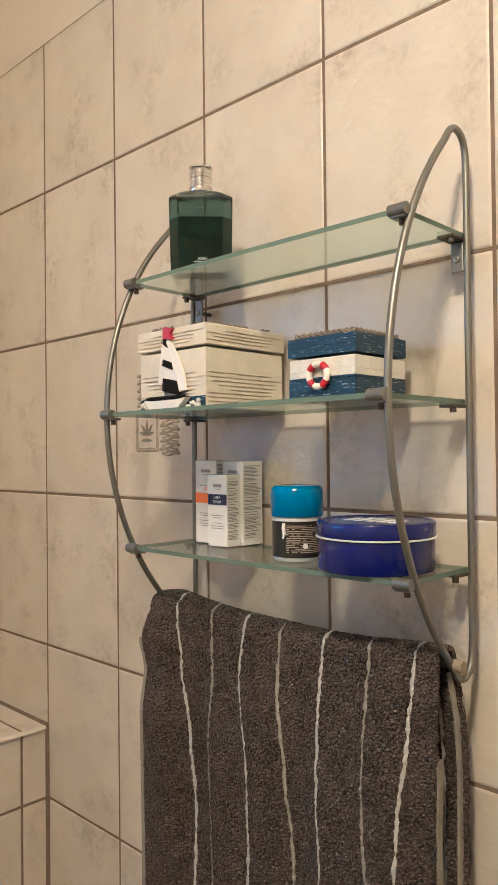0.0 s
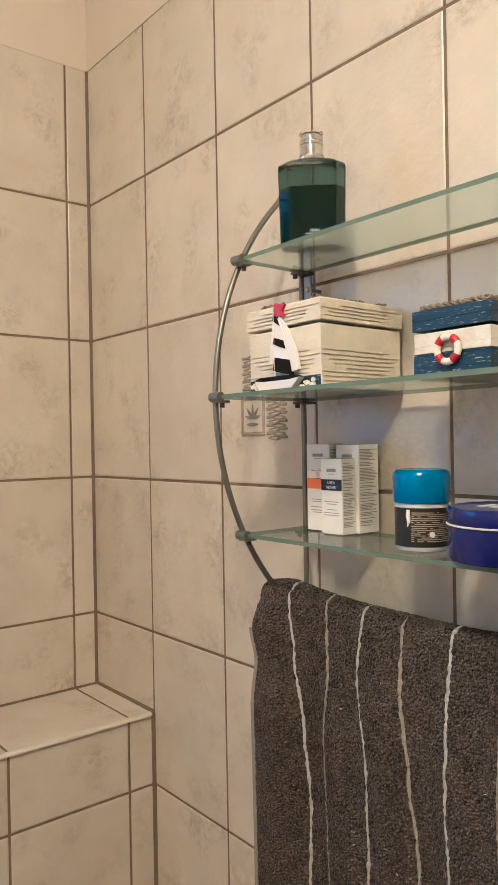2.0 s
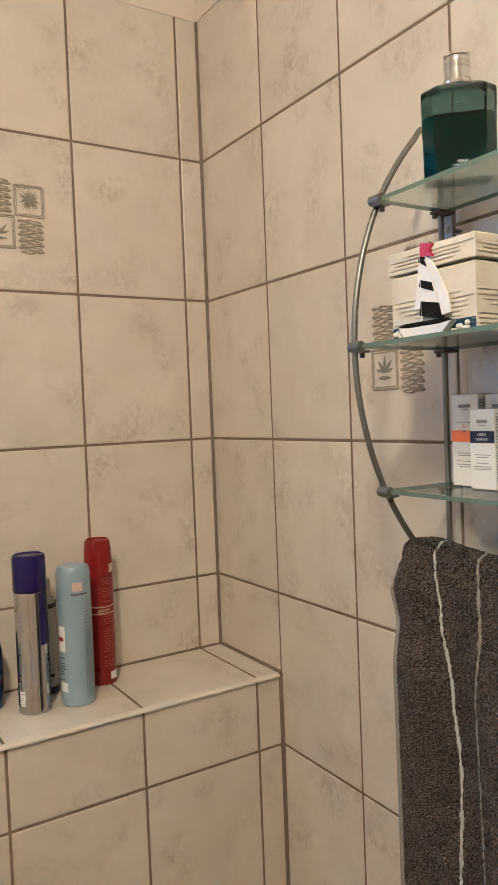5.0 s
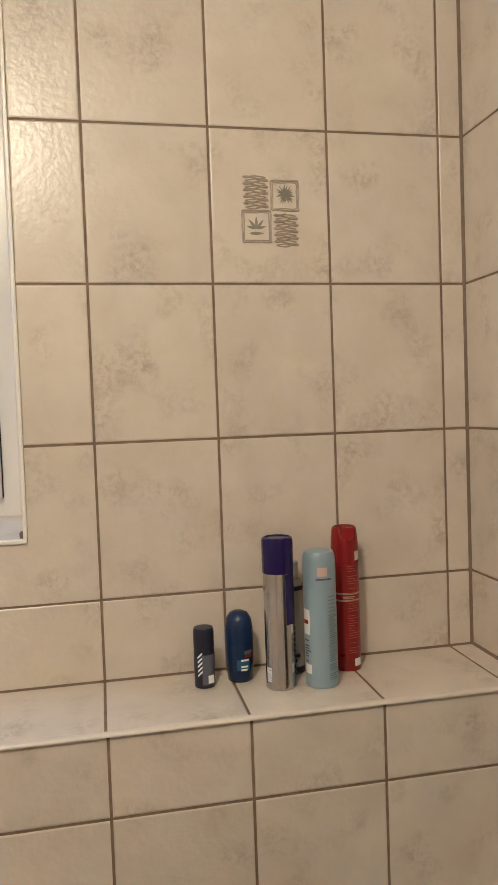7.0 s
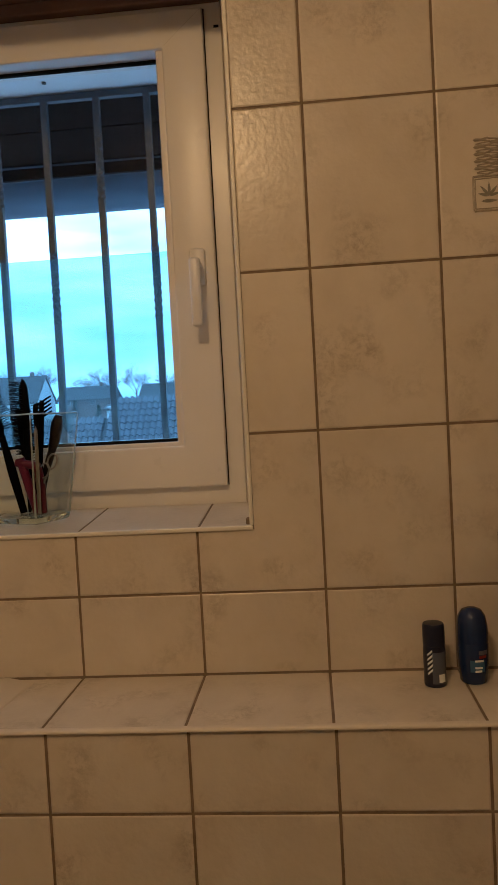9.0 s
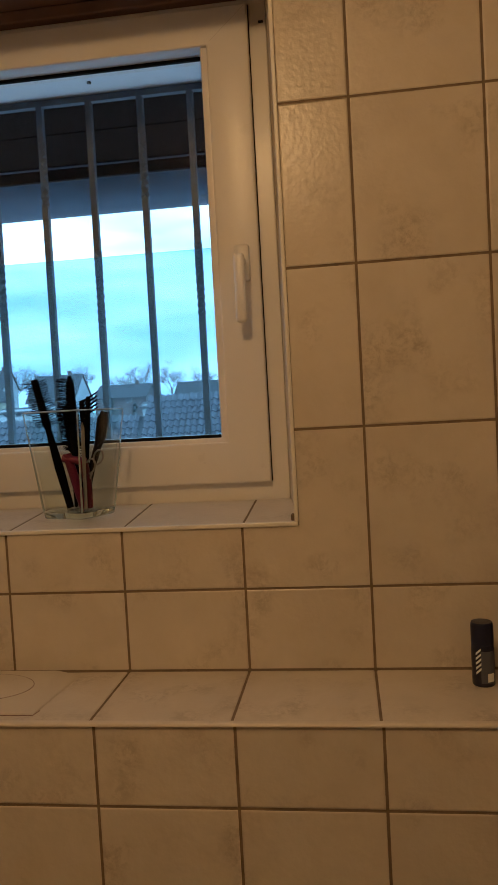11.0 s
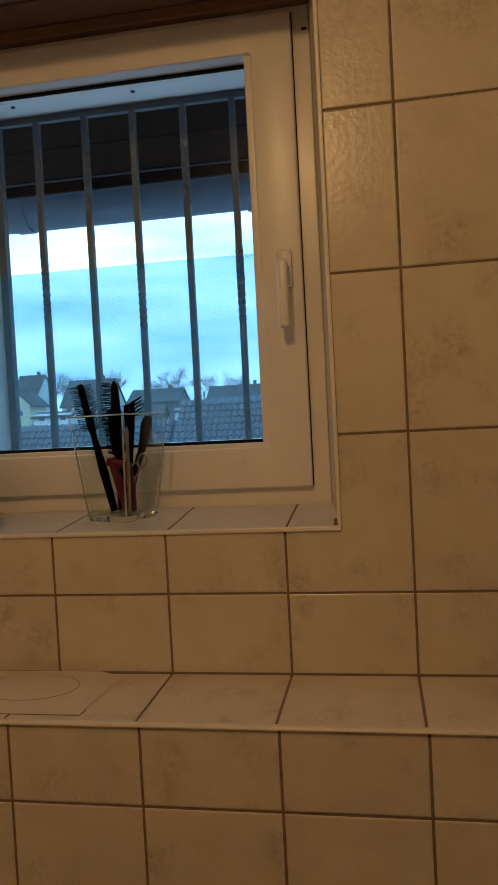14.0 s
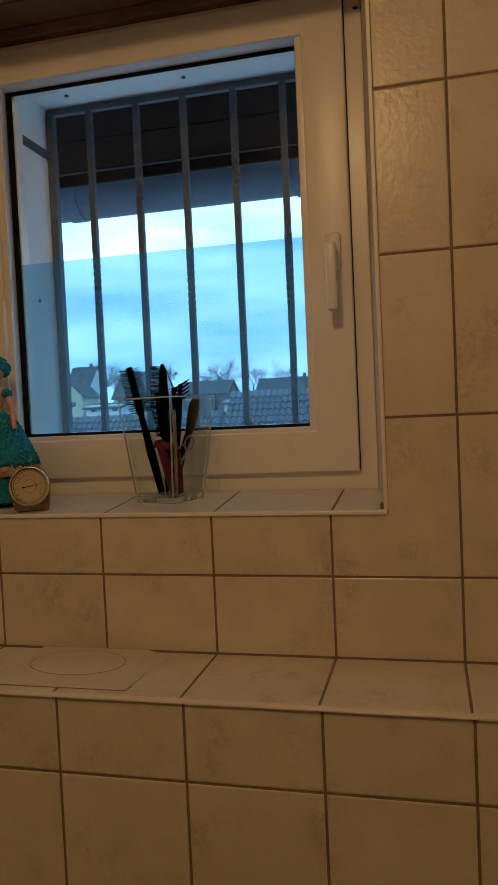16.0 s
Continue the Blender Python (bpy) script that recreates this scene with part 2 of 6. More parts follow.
def add_prism(bm, poly, place, depth, mi=0):
    """A flat polygon of thickness depth; place turns its (u, v, w) into a point."""
    a = [bm.verts.new(place(u, v, 0)) for u, v in poly]
    b = [bm.verts.new(place(u, v, depth)) for u, v in poly]
    n = len(poly)
    for k in range(n):
        bm.faces.new((a[k], a[(k + 1) % n], b[(k + 1) % n], b[k])).material_index = mi
    bm.faces.new(a[::-1]).material_index = mi
    bm.faces.new(b).material_index = mi
    bmesh.ops.recalc_face_normals(bm, faces=bm.faces[:])
    return bm


def ring_points(centre, ru, rv, u, v, n=32):
    c, u, v = Vector(centre), Vector(u), Vector(v)
    return [c + u * ru * math.cos(2 * math.pi * k / n) + v * rv * math.sin(2 * math.pi * k / n) for k in range(n)]


def lettering(text, size, at, u, v, mat, parent, name="lettering"):
    """Raised printing in the built-in font; u is its reading direction, v its up."""
    cu = bpy.data.curves.new(name, "FONT")
    cu.body, cu.size, cu.align_x, cu.extrude = text, size, "CENTER", 0.0001
    ob = new(name, cu)
    dg = bpy.context.evaluated_depsgraph_get()
    me = bpy.data.meshes.new_from_object(ob.evaluated_get(dg))
    bpy.data.objects.remove(ob)
    u, v = Vector(u).normalized(), Vector(v).normalized()
    w = u.cross(v)
    m = Matrix((u, v, w)).transposed().to_4x4()
    me.transform(Matrix.Translation(at) @ m)
    bm = bmesh.new()
    bm.from_mesh(me)
    return part(name, bm, mat, parent)


# ---- the room ----
COLS_N = [0.0] + [-0.044 - 0.1985 * k for k in range(10)]
COLS_E = [-0.196 * k for k in range(15)]
LEDGE_Z, LEDGE_Y = 1.119, -0.196
WIN_R, WIN_L, SILL_Z, HEAD_Z = -0.748, -1.652, 1.355, 2.282
ROOM_L, ROOM_B, ROOM_H = -1.9, -2.9, 2.5
DEEP = 0.0012

bm = bmesh.new()
add_box(bm, WIN_R, DEEP, 0, 0.3, 0.2749, ROOM_H)
add_box(bm, ROOM_L, DEEP, 0, WIN_L, 0.2749, ROOM_H)
add_box(bm, WIN_L, DEEP, 0, WIN_R, 0.2749, SILL_Z - 0.014)
add_box(bm, WIN_L, DEEP, HEAD_Z + 0.02, WIN_R, 0.2749, ROOM_H)
add_box(bm, -0.885, 0.275, 0, 0.3, 0.45, 2.9)
add_box(bm, -2.6, 0.275, 0, -1.515, 0.45, 2.9)
add_box(bm, -1.515, 0.275, 0, -0.885, 0.45, 1.44)
add_box(bm, -1.515, 0.275, 2.232, -0.885, 0.45, 2.9)
OUTSIDE = material("white_render", (0.86, 0.88, 0.90), 0.8, vary=0.08, scale=8, bump=0.3, bump_scale=150)
for f in bm.faces:
    f.material_index = 1 if f.calc_center_median().y > 0.26 else 0
wall_north = tagged(part("wall_north", bm, [GROUT, OUTSIDE]), "beige tiled bathroom wall with a window above a ledge", "wall", kind="structure")
wall_east = tagged(part("wall_east", box(DEEP, ROOM_B, 0, 0.2, DEEP, ROOM_H), GROUT), "beige marbled tile wall carrying a glass shelf", "wall", kind="structure")
wall_west = tagged(part("wall_west", box(ROOM_L - 0.15, ROOM_B, 0, ROOM_L, DEEP, ROOM_H), PLASTER), "plain beige wall", "wall", kind="structure")
wall_south = tagged(part("wall_south", box(ROOM_L - 0.15, ROOM_B - 0.15, 0, 0.2, ROOM_B, ROOM_H), PLASTER), "plain beige wall", "wall", kind="structure")
tagged(part("floor", box(ROOM_L, ROOM_B, -0.1, DEEP, DEEP, 0), FLOOR), "plain unseen bathroom floor, darkened to bounce less light", "floor", kind="structure")
tagged(part("ceiling", box(ROOM_L - 0.15, ROOM_B - 0.15, ROOM_H, 0.3, 0.275, ROOM_H + 0.12), CEILING), "plain off-white ceiling", "ceiling", kind="structure")
bm = bmesh.new()
add_box(bm, ROOM_L, 0.0, 2.248, 0.0, DEEP, ROOM_H)
add_box(bm, -0.001, ROOM_B, 2.248, DEEP, 0.0, ROOM_H)
tagged(part("trim", bm, PLASTER), "pale painted plaster band above the tiles", "plaster", kind="structure")
ledge = tagged(part("ledge", box(ROOM_L, LEDGE_Y + DEEP, 0, DEEP, DEEP, LEDGE_Z - DEEP), GROUT), "tiled ledge boxed out along the window wall", "ledge", kind="structure")

# sealant in the inner corners
SEAL = material("brown_sealant", (0.185, 0.14, 0.098), 0.6, vary=0.25, scale=40)
bm = bmesh.new()
def fillet(p, u, v, d, length, r, q):
    p, u, v, d = Vector(p), Vector(u), Vector(v), Vector(d)
    add_prism(bm, [(0, 0), (r, 0), (r * 0.45, q * 0.45), (0, q)], lambda a, b, w: p + u * a + v * b + d * w, length)
fillet((0.0005, 0.0005, LEDGE_Z), (-1, 0, 0), (0, -1, 0), (0, 0, 1), 2.248 - LEDGE_Z, 0.0055, 0.0055)
fillet((ROOM_L, 0.0005, LEDGE_Z - 0.0005), (0, -1, 0), (0, 0, 1), (1, 0, 0), -ROOM_L, 0.0075, 0.0028)
fillet((0.0005, LEDGE_Y, LEDGE_Z - 0.0005), (-1, 0, 0), (0, 0, 1), (0, 1, 0), -LEDGE_Y, 0.0065, 0.0045)
fillet((0.0005, LEDGE_Y + 0.0005, 0.0), (-1, 0, 0), (0, -1, 0), (0, 0, 1), LEDGE_Z, 0.006, 0.006)
tagged(part("sealant", bm, SEAL), "brown sealant joints in the tiled corners", "sealant", kind="structure")

# reveal of the window, splayed on the handle side
bm = bmesh.new()
add_prism(bm, [(WIN_R, 0.001), (WIN_R, 0.2748), (-0.774, 0.2748), (-0.774, 0.2)], lambda u, v, w: Vector((u, v, SILL_Z - 0.01 + w)), HEAD_Z + 0.03 - SILL_Z)
tagged(part("reveal", bm, PLASTER), "off-white painted window reveal", "reveal", kind="structure")
bm = bmesh.new()
add_box(bm, WIN_R - 0.006, -0.003, SILL_Z + 0.001, WIN_R + 0.0005, 0.006, HEAD_Z + 0.1, bevel=0.0015)
add_box(bm, WIN_L, -0.004, SILL_Z - 0.006, WIN_R - 0.0005, 0.005, SILL_Z + 0.001, bevel=0.0015)
tagged(part("edge_trim", bm, TRIM), "white edge profile round the window opening", "trim", kind="structure")
bm = bmesh.new()
add_prism(bm, [(LEDGE_Y + u, LEDGE_Z + v + 0.0008) for u, v in [(0.003, 0.0)] + [(-0.0055 * math.sin(k * math.pi / 12), -0.005 + 0.005 * math.cos(k * math.pi / 12)) for k in range(7)] + [(0.003, -0.0058)]],
          lambda u, v, w: Vector((ROOM_L + w, u, v)), -ROOM_L - 0.006)
tagged(part("ledge_trim", bm, LEDGE_TRIM, smooth=True), "white rounded edge profile along the ledge", "trim", kind="structure")

SZ_TOP = 2.257
# head of the opening: brown cover of the shutter box, with one joint
bm = bmesh.new()
add_box(bm, WIN_L, 0.004, HEAD_Z + 0.012, WIN_R - 0.004, 0.098, HEAD_Z + 0.03, bevel=0.002)
add_box(bm, WIN_L, 0.102, HEAD_Z + 0.010, WIN_R - 0.02, 0.180, HEAD_Z + 0.028, bevel=0.002)
add_box(bm, WIN_L, 0.176, SZ_TOP + 0.012, WIN_R - 0.0275, 0.199, HEAD_Z + 0.0095, bevel=0.003)
tagged(part("shutter_box_cover", bm, BROWN), "dark brown cover boards over the window head", "window head", kind="structure")

# ---- window ----
win = thing("window_1", (-1.2, 0.2, SILL_Z + 0.016), "white plastic casement window, closed, with a tilt handle", "window", kind="structure")
FX0, FX1, FZ0, FZ1 = WIN_L + 0.002, -0.7745, SILL_Z + 0.004, HEAD_Z + 0.0195


def frame_bm(x0, x1, z0, z1, w, y0, y1, bevel, top=None, flare=0.0):
    """A rectangular frame; top is the width of its upper member, flare opens it towards the glass."""
    bm = bmesh.new()
    top = w if top is None else top
    outer, inner = [(x0, z0), (x1, z0), (x1, z1), (x0, z1)], [(x0 + w, z0 + w), (x1 - w, z0 + w), (x1 - w, z1 - top), (x0 + w, z1 - top)]
    back = [(x0 + w - flare, z0 + w - flare), (x1 - w + flare, z0 + w - flare), (x1 - w + flare, z1 - top + flare), (x0 + w - flare, z1 - top + flare)]
    loops = [[bm.verts.new((x, y, z)) for x, z in ring] for ring, y in ((outer, y0), (inner, y0), (back, y1), (outer, y1))]
    for a, b in zip(loops, loops[1:] + loops[:1]):
        for k in range(4):
            bm.faces.new((a[k], a[(k + 1) % 4], b[(k + 1) % 4], b[k]))
    bmesh.ops.recalc_face_normals(bm, faces=bm.faces[:])
    if bevel:
        es = [e for e in bm.edges if abs(e.verts[0].co.y - e.verts[1].co.y) < 1e-6 and e.verts[0].co.y < (y0 + y1) / 2]
        bmesh.ops.bevel(bm, geom=es, offset=bevel, segments=3, affect="EDGES", profile=0.6)
    return bm


part("window_frame", frame_bm(FX0, FX1, FZ0, FZ1, 0.05, 0.2, 0.27, 0.003), PVC, win)
SX0, SX1, SZ0, SZ1 = -1.584, -0.807, 1.402, 2.257
GLASS_Z = 2.190
sash = part("sash", frame_bm(SX0, SX1, SZ0, SZ1, 0.076, 0.183, 0.222, 0.004, 0.067), PVC, win, smooth=True)
part("glazing_bead", frame_bm(SX0 + 0.0705, SX1 - 0.0705, SZ0 + 0.0665, GLASS_Z + 0.018, 0.0185, 0.190, 0.2204, 0.003, 0.018, 0.0055), PVC, sash, smooth=True)
part("gasket", frame_bm(SX0 + 0.075, SX1 - 0.075, SZ0 + 0.0715, GLASS_Z + 0.016, 0.018, 0.2206, 0.2283, 0, 0.021), GASKET_AND_GAP, win, "black rubber gasket")
pane = part("pane", box(SX0 + 0.088, 0.2285, SZ0 + 0.084, SX1 - 0.088, 0.2325, GLASS_Z + 0.006), PANE, win)
pane.visible_shadow = False
part("outer_sash", frame_bm(SX0 + 0.070, SX1 - 0.070, SZ0 + 0.0655, GLASS_Z + 0.03, 0.024, 0.2335, 0.262, 0, 0.026), PVC, win)
# dark strips stand in for the shadow gap beside and above the sash
bm = bmesh.new()
add_box(bm, SX1 + 0.0002, 0.1965, SZ0, SX1 + 0.0018, 0.1997, SZ1)
add_box(bm, SX0, 0.1965, SZ1 + 0.0002, SX1 + 0.0024, 0.1997, SZ1 + 0.0024)
part("sash_seal", bm, GASKET_AND_GAP, win, "dark strip painting the shadow in the gap round the sash")
for xa, xb, za, zb_ in ((SX1 - 0.003, SX1 - 0.070, SZ1 - 0.003, SZ1 - 0.060), (SX0 + 0.003, SX0 + 0.070, SZ1 - 0.003, SZ1 - 0.060)):
    part("mitre_joint", tube([(xa, 0.1831, za), (xb, 0.1831, zb_)], 0.0002, 4), TRIM_DARK, sash)
film = bpy.data.materials.new("privacy_film")
film.use_nodes = True
fn, fl = film.node_tree.nodes, film.node_tree.links
ft = fn.new("ShaderNodeBsdfTransparent")
fd = fn.new("ShaderNodeBsdfTranslucent")
fd.inputs["Color"].default_value = (0.55, 0.68, 0.75, 1)
fm = fn.new("ShaderNodeMixShader")
fv = fn.new("ShaderNodeTexVoronoi")
fv.inputs["Scale"].default_value, fv.inputs["Randomness"].default_value = 330, 0.0
fc = fn.new("ShaderNodeTexCoord")
fq = fn.new("ShaderNodeMapping")
fq.inputs["Rotation"].default_value = (0, radians(38), 0)
fl.new(fc.outputs["Object"], fq.inputs["Vector"])
fl.new(fq.outputs["Vector"], fv.inputs["Vector"])
fr = fn.new("ShaderNodeMapRange")
fr.inputs["From Max"].default_value = 0.7
fr.inputs["To Min"].default_value, fr.inputs["To Max"].default_value = 0.0, 0.14
fl.new(fv.outputs["Distance"], fr.inputs["Value"])
fl.new(fr.outputs["Result"], fm.inputs[0])
ft.inputs["Color"].default_value = (0.675, 0.80, 0.84, 1)
fl.new(ft.outputs[0], fm.inputs[1])
fl.new(fd.outputs[0], fm.inputs[2])
fl.new(fm.outputs[0], fn["Material Output"].inputs["Surface"])
fp = part("privacy_film", box(SX0 + 0.09, 0.2272, SZ0 + 0.086, SX1 - 0.09, 0.2276, 1.842), film, win, "fine dotted translucent film")
fp.visible_shadow = False
HX = -0.838
rosette = part("rosette", box(HX - 0.014, 0.172, 1.765, HX + 0.014, 0.184, 1.832, bevel=0.005), PVC, win, smooth=True)
bm = bmesh.new()
add_tube(bm, [(HX, 0.175, 1.80), (HX, 0.150, 1.80), (HX, 0.140, 1.797), (HX, 0.136, 1.785)], 0.0085, 12)
add_box(bm, HX - 0.0095, 0.128, 1.688, HX + 0.0095, 0.143, 1.808, bevel=0.0055, seg=3)
part("handle", bm, PVC, win, "white lever handle pointing down", smooth=True)
bm = bmesh.new()
add_box(bm, -0.7885, 0.1985, 2.2265, -0.7795, 0.201, 2.2305)
part("drain_slot", bm, GASKET_AND_GAP, win)
bm = box(WIN_R - 0.012, 0.002, SILL_Z + 0.0015, WIN_R - 0.004, 0.014, SILL_Z + 0.012, bevel=0.002)
tagged(part("sealant_blob", bm, GROUT), "grey smear of sealant in the sill corner", "sealant")

# ---- window grille outside ----
grille = thing("window_grille", (-1.2, 0.42, 1.46), "dark wrought iron window grille with twisted bars", "window grille")


def twisted(bm, x, y, z0, z1, w, ta, tb):
    n, prev = 90, None
    for k in range(n + 1):
        z = z0 + (z1 - z0) * k / n
        f = min(max((z - ta) / (tb - ta), 0), 1)
        a = math.pi / 4 + f * math.pi * 5
        ring = [bm.verts.new((x + w * 0.707 * math.cos(a + j * math.pi / 2), y + w * 0.707 * math.sin(a + j * math.pi / 2), z)) for j in range(4)]
        if prev:
            for j in range(4):
                bm.faces.new((prev[j], prev[(j + 1) % 4], ring[(j + 1) % 4], ring[j]))
        prev = ring
    return bm


part("top_rail", box(-1.514, 0.413, 2.216, -0.886, 0.427, 2.230), IRON, grille)
part("bottom_rail", box(-1.514, 0.413, 1.452, -0.886, 0.427, 1.466), IRON, grille)
for k, x in enumerate((-1.508, -1.41, -1.296, -1.185, -1.071, -0.962)):
    lo = (1.74, 1.90) if k % 2 else (2.0, 2.14)
    if k == 0:
        part("bar", box(x - 0.011, 0.411, 1.466, x + 0.011, 0.429, 2.216), IRON, grille)
    else:
        part("bar", twisted(bmesh.new(), x, 0.42, 1.466, 2.216, 0.0132, *lo), IRON, grille)
for x, y in ((-1.4325, 0.359), (-1.161, 0.359)):
    tagged(part("screw", lathe([(0.0045, -0.002), (0.0048, 0.0), (0.003, 0.0016)], (x, y, 2.2305), 12), BRONZE), "dark screw in the lintel over the grille", "screw", "lintel screws")
tagged(part("screw", tube([(-1.5165, 0.338, 1.786), (-1.512, 0.338, 1.786)], 0.004, 10), BRONZE), "dark screw in the outer window reveal", "screw")
part("bracket", box(-1.5149, 0.28, 2.118, -1.505, 0.413, 2.132), IRON, grille)

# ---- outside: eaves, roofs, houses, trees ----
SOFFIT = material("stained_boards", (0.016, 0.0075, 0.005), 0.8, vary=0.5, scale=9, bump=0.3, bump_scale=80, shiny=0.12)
ZINC = material("zinc_gutter", (0.085, 0.11, 0.14), 0.5, metal=0.1, vary=0.2, scale=20, shiny=0.3)
PANTILE = material("grey_pantile", (0.155, 0.145, 0.16), 0.4, vary=0.35, scale=4)
SLATE = material("dark_roof", (0.09, 0.085, 0.085), 0.8, vary=0.3, scale=1.2)
YELLOW = material("yellow_render", (0.52, 0.48, 0.33), 0.85, vary=0.08, scale=0.8)
WHITE_R = material("white_house_render", (0.66, 0.68, 0.68), 0.85, vary=0.08, scale=0.8)
BROWN_R = material("brown_house_brick", (0.17, 0.13, 0.12), 0.85, vary=0.2, scale=1.5)
DARKPANE = material("dark_window_pane", (0.05, 0.06, 0.075), 0.15)
# twigs paled so that their colour carries the haze of distance
HAZED_BARK = material("haze_pale_twigs", (0.27, 0.255, 0.255), 0.9)
# ground made pale so it bounces light up onto the outer lintel
GROUND_BOUNCE = material("pale_bounce_ground", (0.42, 0.42, 0.41), 0.95, vary=0.3, scale=0.3)

eaves = thing("eaves", (-1.2, 0.6, 2.25), "dark brown boarded roof overhang above the window", "roof overhang")
EDGES_Y = (0.452, 0.49, 0.58, 0.67, 0.76)
for y0, y1 in zip(EDGES_Y, EDGES_Y[1:]):
    y1 -= 0.004
    z0, z1 = 2.37 - (y0 - 0.45) * 0.53, 2.37 - (y1 - 0.45) * 0.53
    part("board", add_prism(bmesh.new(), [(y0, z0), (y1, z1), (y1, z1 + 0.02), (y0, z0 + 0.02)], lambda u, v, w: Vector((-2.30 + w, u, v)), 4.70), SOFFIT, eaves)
part("drip_edge", box(-2.3, 0.7565, 2.200, 2.4, 0.7592, 2.204), ZINC, eaves, "thin grey metal drip edge")
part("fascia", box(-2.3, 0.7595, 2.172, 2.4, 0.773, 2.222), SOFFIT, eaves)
GY, GZ, GR = 0.845, 2.1765, 0.067
gutter = thing("gutter", (-1.2, GY, 2.09), "blue-grey half-round metal gutter under the eaves", "gutter")


def trough(r, drop, thick, x0, x1):
    arc = [(GY + r * math.cos(a), GZ + drop * math.sin(a)) for a in [math.pi + k * math.pi / 16 for k in range(17)]]
    inner = [(GY + (y - GY) * (1 - thick / r), z + thick) for y, z in arc[::-1]]
    return add_prism(bmesh.new(), arc + inner, lambda u, v, w: Vector((x0 + w, u, v)), x1 - x0)


part("trough", trough(GR, 0.079, 0.002, -2.3, 2.4), ZINC, gutter, smooth=True)
part("rolled_lip", tube([(-2.3, GY - GR, GZ), (2.4, GY - GR, GZ)], 0.005, 8), ZINC, gutter, smooth=True)
for x in (-1.655, -0.985):
    part("coupling", trough(GR + 0.003, 0.0835, 0.003, x - 0.022, x + 0.022), ZINC, gutter, "metal gutter coupling", smooth=True)

bm = bmesh.new()
GN = 40
gv = {}
for i in range(GN + 1):
    for j in range(GN + 1):
        x, y = -500 + 1000 * i / GN, 0.6 + 900 * (j / GN) ** 2
        rise = min(max((y - 30) / 75, 0), 1)
        z = -4.2 + 5.4 * rise * rise * (3 - 2 * rise) + 0.5 * noise.noise((x * 0.02, y * 0.02, 0)) * rise + max(y - 200, 0) * 0.01
        gv[i, j] = bm.verts.new((x, y, z))
for i in range(GN):
    for j in range(GN):
        bm.faces.new((gv[i, j], gv[i + 1, j], gv[i + 1, j + 1], gv[i, j + 1]))
tagged(part("ground", bm, GROUND_BOUNCE, smooth=True), "pale ground rising to the houses, lightened to bounce light upward", "ground", kind="structure")


def pantile_mesh():
    """One S-shaped roof tile, 0.28 wide along x, 0.42 long down the slope."""
    me = bpy.data.meshes.new("pantile")
    bm = bmesh.new()
    top, low = [], []
    for k in range(9):
        u = k / 8
        h = 0.05 * math.sin(u * 2 * math.pi) + 0.02
        top.append((bm.verts.new((u * 0.262 - 0.131, 0.21, h)), bm.verts.new((u * 0.262 - 0.131, -0.21, h + 0.075))))
        low.append(bm.verts.new((u * 0.262 - 0.131, -0.21, h - 0.01)))
    for a, b in zip(top, top[1:]):
        bm.faces.new((a[1], b[1], b[0], a[0]))
    for k in range(8):
        bm.faces.new((low[k], low[k + 1], top[k + 1][1], top[k][1]))
    bm.to_mesh(me)
    bm.free()
    me.materials.append(PANTILE)
    me.shade_smooth()
    me.set_sharp_from_angle(angle=radians(40))
    return me


TILE_ME = pantile_mesh()


def near_roof(name, x0, x1, ridge_z, ridge_y, rows, label):
    top = thing(name, ((x0 + x1) / 2, ridge_y, -4.0), label, "house")
    slope = radians(45)
    c, s = math.cos(slope), math.sin(slope)
    L = rows * 0.36
    part("wall", box(x0 + 0.1, ridge_y - L * c + 0.3, -4.2, x1 - 0.1, ridge_y + 3.5, ridge_z - L * s - 0.1), WHITE_R, top)
    bm = bmesh.new()
    add_prism(bm, [(ridge_y - L * c, ridge_z - L * s - 0.05), (ridge_y, ridge_z - 0.05), (ridge_y + 4, ridge_z - 3.2), (ridge_y + 4, ridge_z - 3.5), (ridge_y - L * c, ridge_z - L * s - 0.3)], lambda u, v, w: Vector((x0 + w, u, v)), x1 - x0)
    roof = part("roof", bm, SLATE, top)
    n = int((x1 - x0) / 0.245)
    for r in range(rows):
        for k in range(n):
            ob = new("pantile", TILE_ME)
            ob.parent = roof
            d = (r + 0.5) * 0.36
            ob.matrix_basis = Matrix.Translation((x0 + (k + 0.5) * 0.245, ridge_y - d * c, ridge_z - d * s)) @ Matrix.Rotation(slope, 4, "X")


near_roof("neighbour_house", -8.6, 0.4, 2.30, 28.3, 7, "neighbouring house with a grey pantile roof")
near_roof("neighbour_annex", -19.2, -8.7, 1.56, 28.0, 6, "lower annex with a grey pantile roof")


